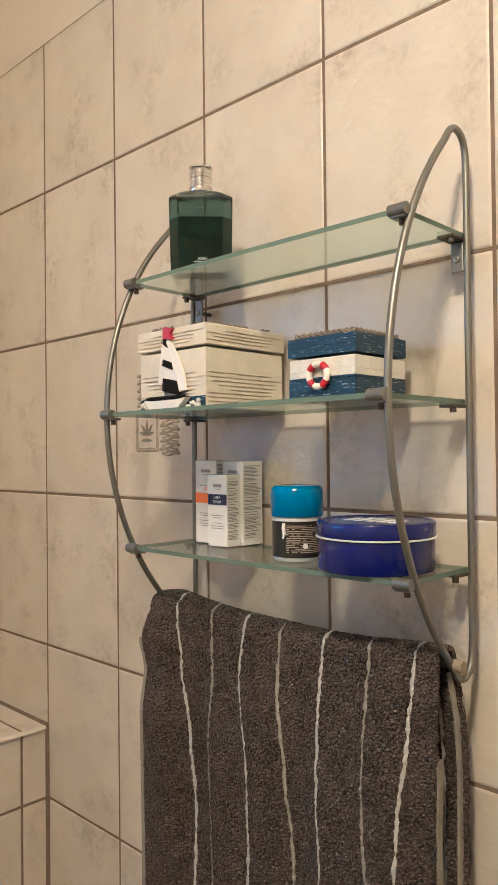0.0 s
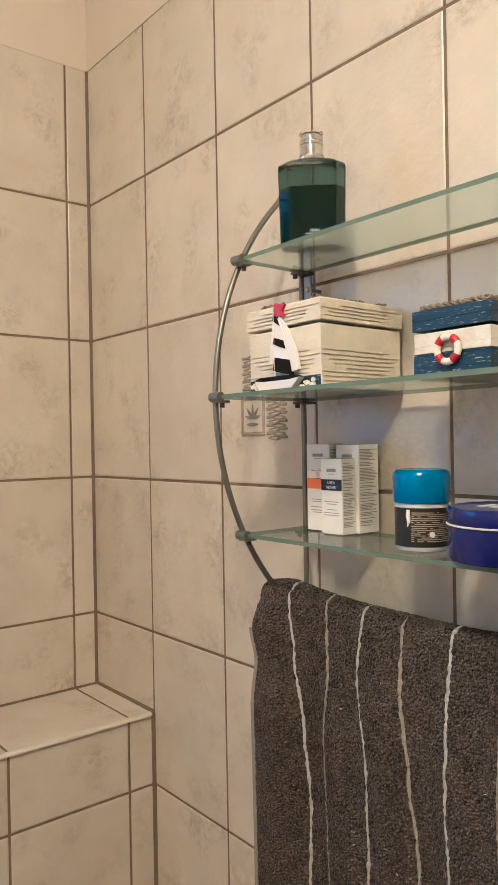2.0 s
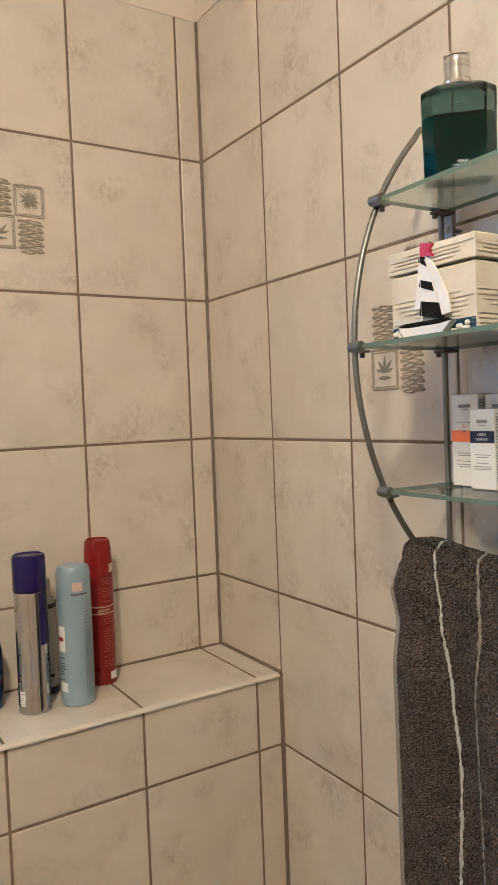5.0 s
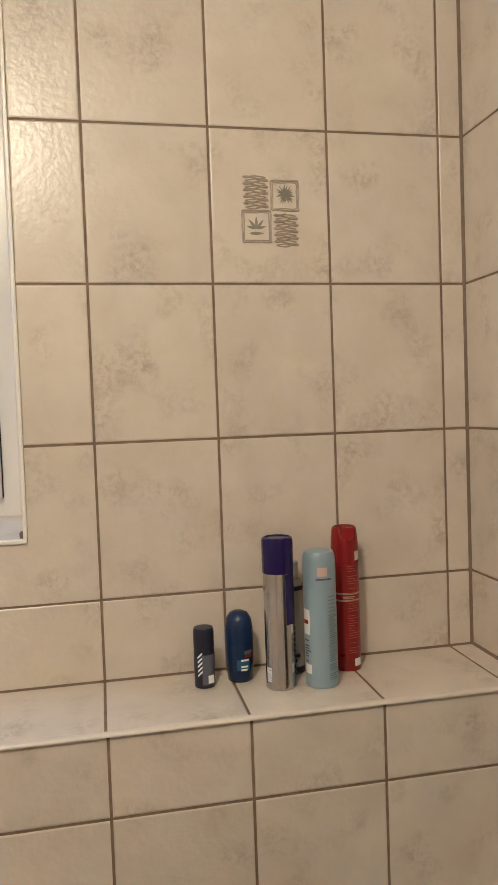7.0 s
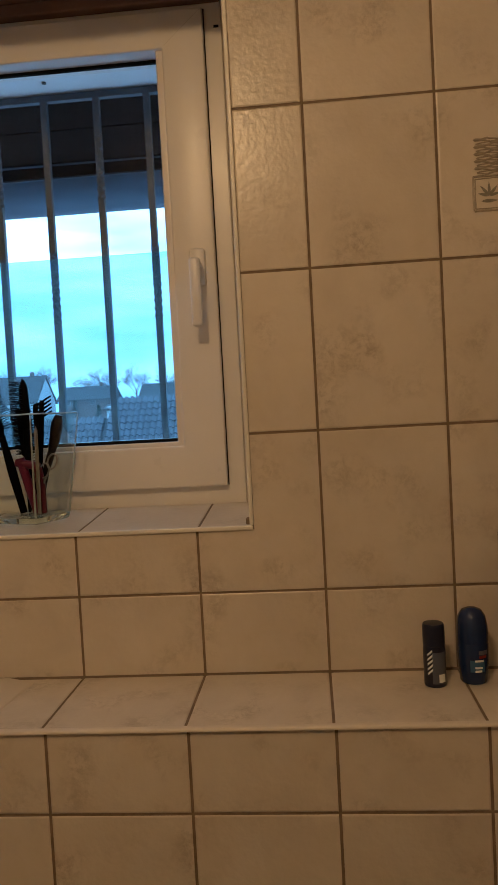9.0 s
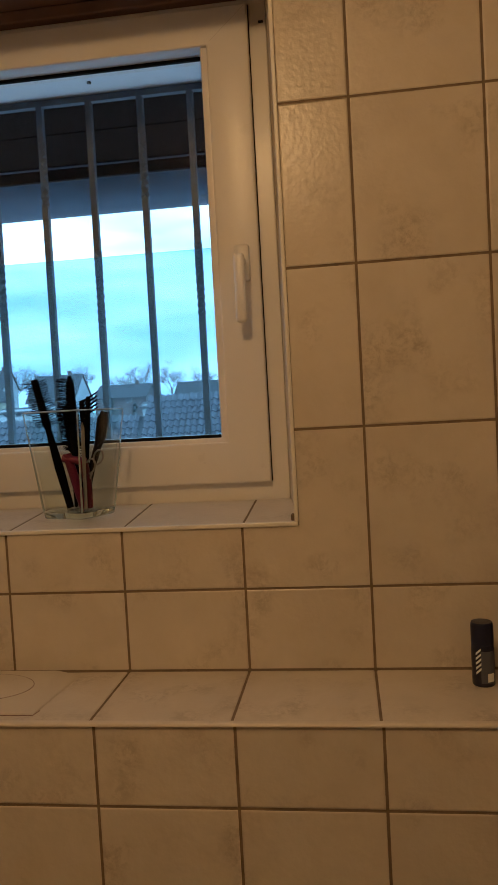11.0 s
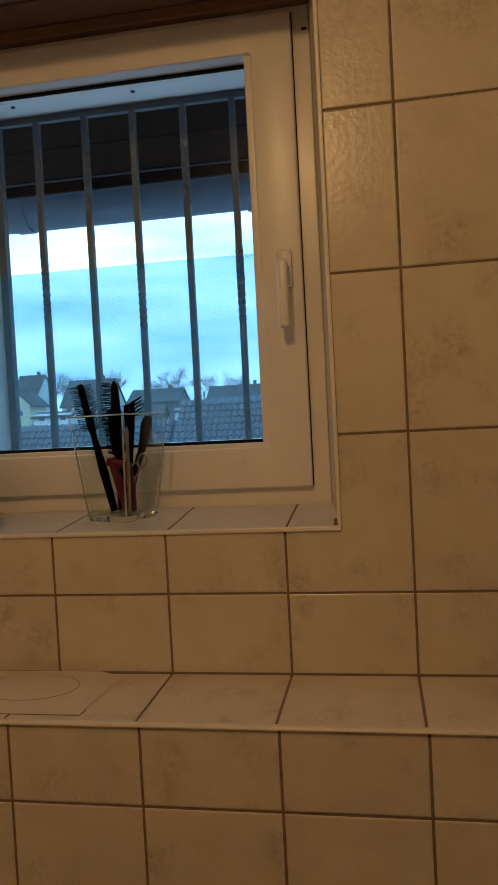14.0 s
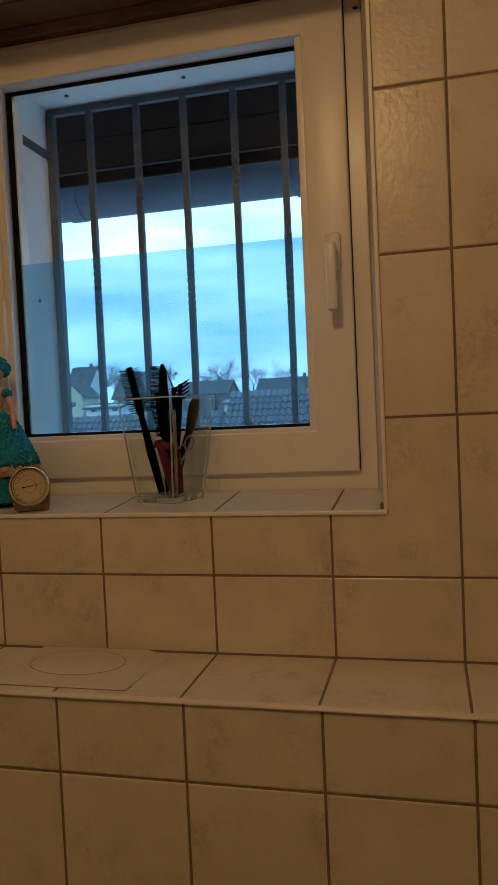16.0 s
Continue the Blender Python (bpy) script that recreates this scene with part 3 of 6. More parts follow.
def house(name, x, y, w, d, base, eave, ridge, wall, along, windows, label, turn=0.0):
    """A far house: gabled roof with its ridge along x (or towards the viewer), windows on the near face."""
    top = thing(name, (x, y, base), label, "house")
    m = Matrix.Translation((x, y, 0)) @ Matrix.Rotation(turn, 4, "Z")

    def put(bm):
        bmesh.ops.transform(bm, matrix=m, verts=bm.verts[:])
        return bm
    bm = bmesh.new()
    if along:
        add_prism(bm, [(0, base - 3), (d, base - 3), (d, eave), (d / 2, ridge - 0.15), (0, eave)], lambda u, v, q: Vector((-w / 2 + q, u, v)), w)
        part("wall", put(bm), wall, top)
        bm = bmesh.new()
        add_prism(bm, [(-0.5, eave - 0.25), (d / 2, ridge), (d + 0.5, eave - 0.25), (d + 0.5, eave - 0.5), (d / 2, ridge - 0.25), (-0.5, eave - 0.5)], lambda u, v, q: Vector((-w / 2 - 0.3 + q, u, v)), w + 0.6)
    else:
        add_prism(bm, [(-w / 2, base - 3), (w / 2, base - 3), (w / 2, eave), (0, ridge - 0.15), (-w / 2, eave)], lambda u, v, q: Vector((u, q, v)), d)
        part("wall", put(bm), wall, top)
        bm = bmesh.new()
        add_prism(bm, [(-w / 2 - 0.5, eave - 0.3), (0, ridge), (w / 2 + 0.5, eave - 0.3), (w / 2 + 0.5, eave - 0.55), (0, ridge - 0.28), (-w / 2 - 0.5, eave - 0.55)], lambda u, v, q: Vector((u, -0.3 + q, v)), d + 0.6)
    roof = part("roof", put(bm), SLATE, top)
    part("chimney", put(box(w * 0.2, d / 2 - 0.3, ridge - 0.8, w * 0.2 + 0.6, d / 2 + 0.3, ridge + 0.7)), BROWN_R, roof)
    for u, z, ww, hh in windows:
        win = part("window", put(box(u - ww / 2 - 0.1, -0.06, z - 0.1, u + ww / 2 + 0.1, 0.02, z + hh + 0.1)), WHITE_R, top)
        part("pane", put(box(u - ww / 2, -0.10, z, u + ww / 2, -0.05, z + hh)), DARKPANE, win)


house("white_house", -76.4, 150, 5.6, 7, 3.0, 9.3, 13.2, WHITE_R, True, [(-1.5, 7.3, 0.8, 1.1), (0.4, 7.3, 0.8, 1.1), (1.9, 7.3, 0.6, 1.1), (-1.5, 5.2, 0.8, 1.1), (0.4, 5.2, 0.8, 1.1)], "white rendered house with a steep dark roof")
house("yellow_house", -53.6, 100, 5.0, 7, 1.0, 5.1, 7.7, YELLOW, False, [(-0.2, 5.0, 0.6, 0.9), (-1.2, 3.3, 0.6, 0.8), (1.1, 3.3, 0.7, 0.8)], "pale yellow gabled house", 0.1)
house("grey_house", -54.9, 130, 9.0, 10, 1.5, 5.3, 10.2, WHITE_R, True, [(-3.2, 4.2, 0.9, 0.8), (-1.6, 4.2, 0.9, 0.8), (0.4, 4.2, 0.9, 0.8), (2.6, 4.2, 0.9, 0.8)], "low white house with a big dark roof")
house("brick_house", -41.5, 130, 9.6, 8, 1.5, 5.3, 7.6, BROWN_R, True, [(-3.0, 4.2, 0.8, 0.8), (-1.8, 4.2, 0.8, 0.8), (1.6, 4.2, 0.9, 0.8)], "dark brick house with a long roof")
house("garage", -43.0, 90, 5.2, 5, 0.0, 3.1, 3.5, WHITE_R, True, [(-1.4, 2.3, 0.7, 0.5), (0.2, 2.3, 0.7, 0.5), (1.6, 2.3, 0.7, 0.5)], "low white garage with small windows")
house("garden_house", -25.6, 92, 2.4, 3, 0.0, 2.9, 3.3, WHITE_R, True, [(0.3, 2.1, 0.6, 0.6)], "small white garden house")
house("dark_house", -27.3, 140, 12.4, 8, 1.5, 5.2, 7.9, BROWN_R, True, [(-3.6, 4.3, 0.9, 0.8), (-2.2, 4.3, 0.9, 0.8), (2, 4.3, 0.9, 0.8)], "dark house behind the pantile roof")
house("row_house", -96.0, 150, 18.0, 10, 1.5, 7.0, 11.4, WHITE_R, True, [(-5, 4.2, 1.1, 1.2), (-2, 4.2, 1.1, 1.2), (3, 4.2, 1.1, 1.2)], "white house with a dark roof far away")


def evergreen(x, y, base, height, width, seed):
    rng = random.Random(seed)
    top = thing("evergreen_shrub", (x, y, base), "dark evergreen shrub in a far garden", "shrub", "far shrubs")
    part("trunk", tube([(x, y, base - 0.5), (x, y, base + height * 0.7)], [0.08, 0.03], 6), HAZED_BARK, top)
    bm = bmesh.new()
    for k in range(420):
        t = rng.random() ** 0.8
        r, a = width * (1 - t * 0.8) * math.sqrt(rng.random()) * rng.uniform(0.6, 1.15), rng.uniform(0, 2 * math.pi)
        c = Vector((x + r * math.cos(a), y + r * math.sin(a), base + height * (0.05 + 0.95 * t)))
        e = [Vector((rng.uniform(-1, 1), rng.uniform(-1, 1), rng.uniform(-1, 1))).normalized() * height * 0.06 for q in range(3)]
        bm.faces.new([bm.verts.new(c + q) for q in e])
    part("crown", bm, EVERGREEN, top)


EVERGREEN = material("evergreen_leaves", (0.03, 0.05, 0.035), 0.8, vary=0.4, scale=2.0)
for k, (x, y, hgt, w) in enumerate(((-27.2, 90, 2.3, 0.7), (-46.3, 92, 2.0, 0.8), (-39.2, 95, 2.4, 1.0), (-33.5, 100, 2.6, 0.9))):
    evergreen(x, y, 1.0 if y < 95 else 1.6, hgt, w, 50 + k)


def bare_tree(x, y, base, height, seed):
    rng = random.Random(seed)
    top = thing("bare_tree", (x, y, base), "leafless winter tree with fine twigs", "tree", "far bare trees")
    bt, bc = bmesh.new(), bmesh.new()
    add_tube(bt, [(x, y, base - 1), (x + 0.1, y, base + height * 0.2), (x, y, base + height * 0.42)], [height * 0.020, height * 0.016, height * 0.011], 7)

    def grow(p, d, length, r, level):
        mid = p + d * length * 0.5 + Vector((rng.uniform(-1, 1), rng.uniform(-1, 1), rng.uniform(-.3, 1))) * length * 0.06
        end = p + d * length
        add_tube(bt if level < 1 else bc, [p, mid, end], [r, r * 0.8, r * 0.55], 5 if level < 2 else 3)
        if level < 4:
            for k in range(5 if level < 3 else 4):
                nd = (d * 0.8 + Vector((rng.uniform(-1, 1), rng.uniform(-1, 1), rng.uniform(-0.45, 0.75))) * 0.85).normalized()
                grow(p + d * length * rng.uniform(0.35, 1.0), nd, length * rng.uniform(0.5, 0.72), r * 0.52, level + 1)
    for k in range(6):
        a = k * 1.05 + rng.uniform(-0.3, 0.3)
        grow(Vector((x, y, base + height * rng.uniform(0.25, 0.42))), Vector((math.cos(a) * 0.75, math.sin(a) * 0.75, 1)).normalized(), height * 0.22, height * 0.005, 0)
    part("trunk", bt, HAZED_BARK, top)
    part("crown", bc, HAZED_BARK, top)


for k, (x, y, h) in enumerate(((-76.5, 162, 13.5), (-67, 156, 11.5), (-57, 152, 12.0), (-43.6, 152, 11.5), (-36.5, 150, 10.2), (-30, 152, 9.5), (-48.5, 155, 10.0), (-71, 160, 10.5))):
    bare_tree(x, y, 1.6, h * 1.3, 11 + k)

# ---- relief motifs baked into two tiles ----
RELIEF = material("relief_glaze", (0.41, 0.355, 0.275), 0.4, vary=0.3, scale=90)
RELIEF_DARK = material("relief_leaf", (0.27, 0.255, 0.205), 0.45, vary=0.3, scale=90)


def motif(parent, place):
    """Four embossed fields: two wavy bands, a flower and a leaf; place(u, v, w) in metres from the middle."""
    rng = random.Random(5)

    def wave(u0, u1, v0, v1, n, name):
        bm = bmesh.new()
        pts = []
        for k in range(n * 16 + 1):
            f = k / 16
            s = math.sin(f * math.pi * 2)
            pts.append(place((u0 + u1) / 2 + (u1 - u0) / 2 * s * 0.95, v0 + (v1 - v0) * f / n + 0.0022 * math.sin(f * math.pi * 4), 0.0008))
        add_tube(bm, pts, 0.0016, 6)
        pts = [place((u0 + u1) / 2 - (u1 - u0) / 2 * math.sin(k / 16 * math.pi * 2) * 0.8, v0 + (v1 - v0) * k / 16 / n - 0.001, 0.0006) for k in range(n * 16 + 1)]
        add_tube(bm, pts, 0.0011, 6)
        part(name, bm, RELIEF, parent, smooth=True)

    def square(u0, u1, v0, v1):
        bm = bmesh.new()
        for r, i in ((0.0016, 0), (0.0009, 0.003)):
            c = [(u0 + i, v0 + i), (u1 - i, v0 + i), (u1 - i, v1 - i), (u0 + i, v1 - i)]
            for a, b in zip(c, c[1:] + c[:1]):
                add_tube(bm, [place(a[0] + (b[0] - a[0]) * t / 6 + rng.uniform(-.0006, .0006), a[1] + (b[1] - a[1]) * t / 6 + rng.uniform(-.0006, .0006), 0.0006) for t in range(7)], r, 6)
        part("relief_frame", bm, RELIEF, parent, smooth=True)

    def leaf(u, v, a, length, wide, bm, up=0.0013):
        n = 8
        c, s = math.cos(a), math.sin(a)
        outline = [(t / n, math.sin(math.pi * (t / n) ** 0.8) * wide) for t in range(n + 1)]
        poly = [(x * length, y) for x, y in outline] + [(x * length, -y) for x, y in outline[-2:0:-1]]
        poly = [(u + x * c - y * s, v + x * s + y * c) for x, y in poly]
        add_prism(bm, poly, place, up)
    wave(-0.046, -0.003, 0.003, 0.056, 5, "relief_wave")
    wave(0.004, 0.046, -0.058, -0.005, 5, "relief_wave")
    square(0.001, 0.047, 0.000, 0.048)
    square(-0.048, -0.001, -0.052, -0.001)
    bm = bmesh.new()
    for k in range(20):
        leaf(0.025, 0.026, k * math.pi / 10 + rng.uniform(-.1, .1), rng.uniform(0.014, 0.0185), 0.0013, bm, 0.0009 + 0.00005 * k)
    part("relief_flower", bm, RELIEF_DARK, parent)
    bm = bmesh.new()
    for k, (a, ln) in enumerate(((90, 0.021), (50, 0.020), (130, 0.020), (14, 0.017), (166, 0.017))):
        leaf(-0.025, -0.030, radians(a), ln, 0.0022, bm, 0.001 + 0.0001 * k)
    leaf(-0.037, -0.0375, 0, 0.025, 0.0026, bm)
    part("relief_leaf", bm, RELIEF_DARK, parent)


motif(wall_north, lambda u, v, w: Vector((-0.341 + u, 0.0005 - w, 1.869 + v)))
motif(wall_east, lambda u, v, w: Vector((0.0005 - w, -0.490 - u, 1.620 + v)))

# ---- wall shelf ----
Y_L, Y_R = -0.588, -0.964
shelf = thing("wall_shelf", (0.0, (Y_L + Y_R) / 2, 1.36), "wall shelf with silver bow sides and three frosted glass boards", "shelf")


def bow(y):
    cx, cz, R = 0.175, 1.6065, 0.329
    a0 = math.asin(0.232 / R)
    arc = [(cx - R * math.cos(a), cz + R * math.sin(a)) for a in [a0 - 2 * a0 * k / 40 for k in range(41)]]
    top = [(-0.021, 1.822), (-0.0225, 1.838), (-0.029, 1.850), (-0.040, 1.854), (-0.051, 1.849)]
    low = [(x, 2 * cz - z) for x, z in top[::-1]]
    line = [(-0.021, 1.39 + (1.822 - 1.39) * k / 12) for k in range(1, 12)]
    loop = line + top + arc + low
    for _ in range(2):
        loop = [(a[0] + (b[0] - a[0]) * f, a[1] + (b[1] - a[1]) * f) for a, b in zip(loop, loop[1:] + loop[:1]) for f in (0.25, 0.75)]
    return [(x, y, z) for x, z in loop]


for y in (Y_L, Y_R):
    part("side_bow", tube(bow(y), 0.0033, 12, closed=True), STEEL, shelf, "satin silver bent rod", smooth=True)
BOARDS = ((1.762, -0.123, 0.002), (1.608, -0.157, 0.002), (1.4545, -0.123, 0.003))
for z, xf, bulge in BOARDS:
    y0, y1 = Y_R + 0.005, Y_L - 0.005
    front = [(xf - bulge * math.sin(math.pi * k / 24), y0 + (y1 - y0) * k / 24) for k in range(25)]
    bm = add_prism(bmesh.new(), front + [(-0.019, y1), (-0.019, y0)], lambda u, v, w: Vector((u, v, z - 0.0022 + w)), 0.0044)
    for f in bm.faces:
        f.material_index = 1 if abs(f.normal.z) < 0.5 else 0 if f.normal.z > 0 else 2
    part("glass_board", bm, [FROST if z > 1.5 else UNDER, EDGE, UNDER], shelf, "milky greenish safety glass")
    for y, s in ((Y_L, -1), (Y_R, 1)):
        bm = bmesh.new()
        add_tube(bm, [(xf - 0.001, y - s * 0.001, z), (xf - 0.001, y + s * 0.0155, z)], 0.0054, 14)
        add_box(bm, xf - 0.003, min(y + s * 0.001, y + s * 0.015), z - 0.0064, xf + 0.012, max(y + s * 0.001, y + s * 0.015), z - 0.0035, bevel=0.0008)
        clip = part("clip", bm, STEEL, shelf, smooth=True)
        part("clip_screw", tube([(xf + 0.006, y + s * 0.008, z - 0.0115), (xf + 0.006, y + s * 0.008, z - 0.0064)], 0.0028, 10), BRONZE, clip)
        bm = bmesh.new()
        add_box(bm, -0.042, min(y + s * 0.003, y + s * 0.019), z - 0.0054, -0.018, max(y + s * 0.003, y + s * 0.019), z - 0.0026, bevel=0.0006)
        part("support_tab", bm, BRONZE, shelf, "dark bronze support tab")
        part("tab_screw", tube([(-0.038, y + s * 0.007, z - 0.010), (-0.038, y + s * 0.007, z - 0.0055)], 0.003, 10), BRONZE, shelf)
        if z > 1.7:
            bm = box(-0.0215, min(y + s * 0.0036, y + s * 0.0165), z - 0.034, -0.0185, max(y + s * 0.0036, y + s * 0.0165), z - 0.0056, bevel=0.0013)
            br = part("wall_bracket", bm, STEEL, shelf)
            part("bracket_foot", box(-0.0184, min(y + s * 0.008, y + s * 0.012), z - 0.024, 0.0002, max(y + s * 0.008, y + s * 0.012), z - 0.020), STEEL, br)
            part("screw", lathe([(0.0001, 0), (0.0035, 0.0002), (0.003, 0.0016), (0.0012, 0.0021), (0.0001, 0.0012)], seg=14), SCREW, br)
            sc = br.children[-1]
            sc.matrix_basis = Matrix.Translation((-0.0215, y + s * 0.010, z - 0.022)) @ Matrix.Rotation(-math.pi / 2, 4, "Y")
RAIL_X, RAIL_Z = -0.060, 1.378
part("towel_rail", tube([(RAIL_X, Y_L + 0.012, RAIL_Z), (RAIL_X, Y_R - 0.006, RAIL_Z)], 0.0045, 12), STEEL, shelf, smooth=True)
part("rail_cap", tube([(RAIL_X - 0.001, Y_R - 0.012, RAIL_Z - 0.001), (RAIL_X - 0.001, Y_R - 0.004, RAIL_Z - 0.001)], 0.0056, 14), material("worn_end_cap", (0.26, 0.215, 0.15), 0.35), shelf, smooth=True)

# ---- towel ----
TERRY = bpy.data.materials.new("grey_terry")
TERRY.use_nodes = True
tn, tl = TERRY.node_tree.nodes, TERRY.node_tree.links
tp = tn["Principled BSDF"]
tg = tn.new("ShaderNodeNewGeometry")
tv = tn.new("ShaderNodeTexVoronoi")
tv.inputs["Scale"].default_value = 410
tz = tn.new("ShaderNodeTexNoise")
tz.inputs["Scale"].default_value, tz.inputs["Detail"].default_value = 430, 3
tb = tn.new("ShaderNodeTexNoise")
tb.inputs["Scale"].default_value, tb.inputs["Detail"].default_value = 45, 5
for q in (tv, tz, tb):
    tl.new(tg.outputs["Position"], q.inputs["Vector"])
tr = tn.new("ShaderNodeValToRGB")
tr.color_ramp.elements[0].position, tr.color_ramp.elements[1].position = 0.34, 0.66
tr.color_ramp.elements[0].color, tr.color_ramp.elements[1].color = (0.020, 0.0150, 0.0130, 1), (0.172, 0.128, 0.105, 1)
tmix = tn.new("ShaderNodeMath")
tmix.operation = "MULTIPLY_ADD"
tmix.inputs[1].default_value = 0.28
tl.new(tb.outputs["Fac"], tmix.inputs[0])
thalf = tn.new("ShaderNodeMath")
thalf.operation = "MULTIPLY"
thalf.inputs[1].default_value = 0.72
tl.new(tz.outputs["Fac"], thalf.inputs[0])
tl.new(thalf.outputs[0], tmix.inputs[2])
# shade in the gaps between loops is put into the colour
tgap_shade = tn.new("ShaderNodeMath")
tgap_shade.operation = "MULTIPLY_ADD"
tgap_shade.inputs[1].default_value = -0.20
tl.new(tv.outputs["Distance"], tgap_shade.inputs[0])
tlift = tn.new("ShaderNodeMath")
tlift.inputs[1].default_value = 0.085
tl.new(tmix.outputs[0], tlift.inputs[0])
tl.new(tlift.outputs[0], tgap_shade.inputs[2])
tl.new(tgap_shade.outputs[0], tr.inputs["Fac"])
tl.new(tr.outputs["Color"], tp.inputs["Base Color"])
tbump = tn.new("ShaderNodeBump")
tbump.inputs["Strength"].default_value, tbump.inputs["Distance"].default_value = 1.0, 0.0045
tbump.invert = True
tl.new(tv.outputs["Distance"], tbump.inputs["Height"])
tl.new(tbump.outputs["Normal"], tp.inputs["Normal"])
tp.inputs["Roughness"].default_value = 1.0
tp.inputs["Sheen Weight"].default_value = 0.1
tp.inputs["Specular IOR Level"].default_value = 0.1
STRIPE_W = material("white_terry_stripe", (0.50, 0.485, 0.45), 1.0, vary=0.2, scale=300, bump=0.8, bump_scale=600, shiny=0.1)
STRIPE_G = material("beige_terry_stripe", (0.34, 0.315, 0.26), 1.0, vary=0.25, scale=300, bump=0.8, bump_scale=600, shiny=0.1)
HEM = material("pale_hem", (0.33, 0.305, 0.255), 0.95, vary=0.25, scale=60, bump=0.6, bump_scale=500, shiny=0.1)

towel = thing("towel", (RAIL_X, -0.775, RAIL_Z + 0.008), "dark grey terry towel with thin pale stripes hung over a rail", "towel")
NV = 330
FRONT, BACK = 0.50, 0.42
# each stripe: its place across the towel at five depths, its width and its yarn
STRIPES = (
    ((0.116, 0.140, 0.164, 0.178, 0.172), 0.0046, 1), ((0.262, 0.268, 0.247, 0.250, 0.258), 0.0052, 2), ((0.398, 0.380, 0.426, 0.421, 0.392), 0.0052, 1),
    ((0.528, 0.528, 0.553, 0.574, 0.565), 0.0046, 2), ((0.674, 0.671, 0.679, 0.692, 0.685), 0.0050, 1), ((0.814, 0.819, 0.831, 0.839, 0.843), 0.0050, 2),
    ((0.942, 0.933, 0.921, 0.910, 0.897), 0.0040, 1))
DEPTHS = (0.0, 0.08, 0.16, 0.24, 0.36)


def towel_point(u, d):
    """u across the towel (0 at the corner side), d metres along it from the rail's top: + down the front, - down the back."""
    y = -0.573 - 0.386 * u
    rr = 0.0125 + 0.006 * math.exp(-((u - 0.06) / 0.09) ** 2)
    arc = math.pi * rr / 2
    s = 1 if d >= 0 else -1
    a = min(abs(d) / rr, math.pi / 2)
    x, z = RAIL_X - s * rr * math.sin(a), RAIL_Z + rr * math.cos(a) - 0.004
    below = max(abs(d) - arc, 0)
    z -= below
    if s > 0:
        x -= 0.012 * min(below / 0.12, 1) * (0.7 + 0.3 * math.cos(u * 9))
        x -= (0.007 * math.sin(u * 15 + 1.0 + below * 4) + 0.004 * math.sin(u * 31 - below * 7)) * min(below / 0.12, 1)
        x -= 0.012 * math.exp(-((u - 0.03) / 0.05) ** 2) * math.exp(-((below - 0.03) / 0.025) ** 2) - 0.003 * math.exp(-((u - 0.03) / 0.06) ** 2) * math.exp(-((below - 0.075) / 0.02) ** 2)
        y -= 0.012 * min(below / 0.3, 1) * math.sin(u * 3.1) * (1 - u) - 0.008 * u * min(below / 0.15, 1)
        y += 0.004 * math.exp(-((below - 0.03) / 0.03) ** 2) * (1 - u) ** 6
    else:
        x += 0.010 * min(below / 0.1, 1) + 0.003 * math.sin(u * 14 + below * 9)
        y -= 0.006 * u * min(below / 0.05, 1)
        x = min(x, -0.012)
    z += 0.004 * math.sin(u * 7 + 0.5) * max(0, 1 - abs(d) / 0.08)
    return Vector((x, y, z))


def stripe_edges(d):
    """Where the stripes begin and end across the towel, d metres along it."""
    cuts = [0.0]
    for k, (us, w, mi) in enumerate(STRIPES):
        c = us[-1]
        for a, b, p, q in zip(DEPTHS, DEPTHS[1:], us, us[1:]):
            if d <= b:
                t = min(max((d - a) / (b - a), 0), 1)
                c = p + (q - p) * t * t * (3 - 2 * t)
                break
        wide = 0.72 * w * (0.95 + 0.3 * noise.noise((d * 9, k * 3.3, 4.0)))
        cuts += [c - wide / 2 / 0.386 + 0.0005 * noise.noise((d * 260, k * 7.0, 0)), c + wide / 2 / 0.386 + 0.0005 * noise.noise((d * 260, k * 7.0, 5))]
    return cuts + [1.0]


COUNTS = [30 if k == 0 else 5 if k % 2 else 62 if k < 2 * len(STRIPES) else 26 for k in range(2 * len(STRIPES) + 1)]
bm = bmesh.new()
grid = []
rng = random.Random(3)
for j in range(NV + 1):
    d = FRONT - (FRONT + BACK) * j / NV
    cuts = stripe_edges(d)
    us = [a + (b - a) * q / n for a, b, n in zip(cuts, cuts[1:], COUNTS) for q in range(n)] + [1.0]
    row = []
    for u in us:
        p = towel_point(u, d)
        loop = 0.0015 * noise.noise(p * 330) + 0.0007 * noise.noise(p * 70) + rng.uniform(-0.0004, 0.0004)
        row.append(bm.verts.new(p + Vector((-loop, 0, loop * (1 if abs(d) < 0.02 else 0.2)))))
    grid.append(row)
SPAN = [STRIPES[k // 2][2] if k % 2 else 0 for k, n in enumerate(COUNTS) for q in range(n)]
for a, b in zip(grid, grid[1:]):
    for i, mi in enumerate(SPAN):
        bm.faces.new((a[i], a[i + 1], b[i + 1], b[i])).material_index = mi
body = part("cloth", bm, [TERRY, STRIPE_W, STRIPE_G], towel, smooth=True)
sol = body.modifiers.new("thickness", "SOLIDIFY")
sol.thickness, sol.offset = 0.005, 0.0


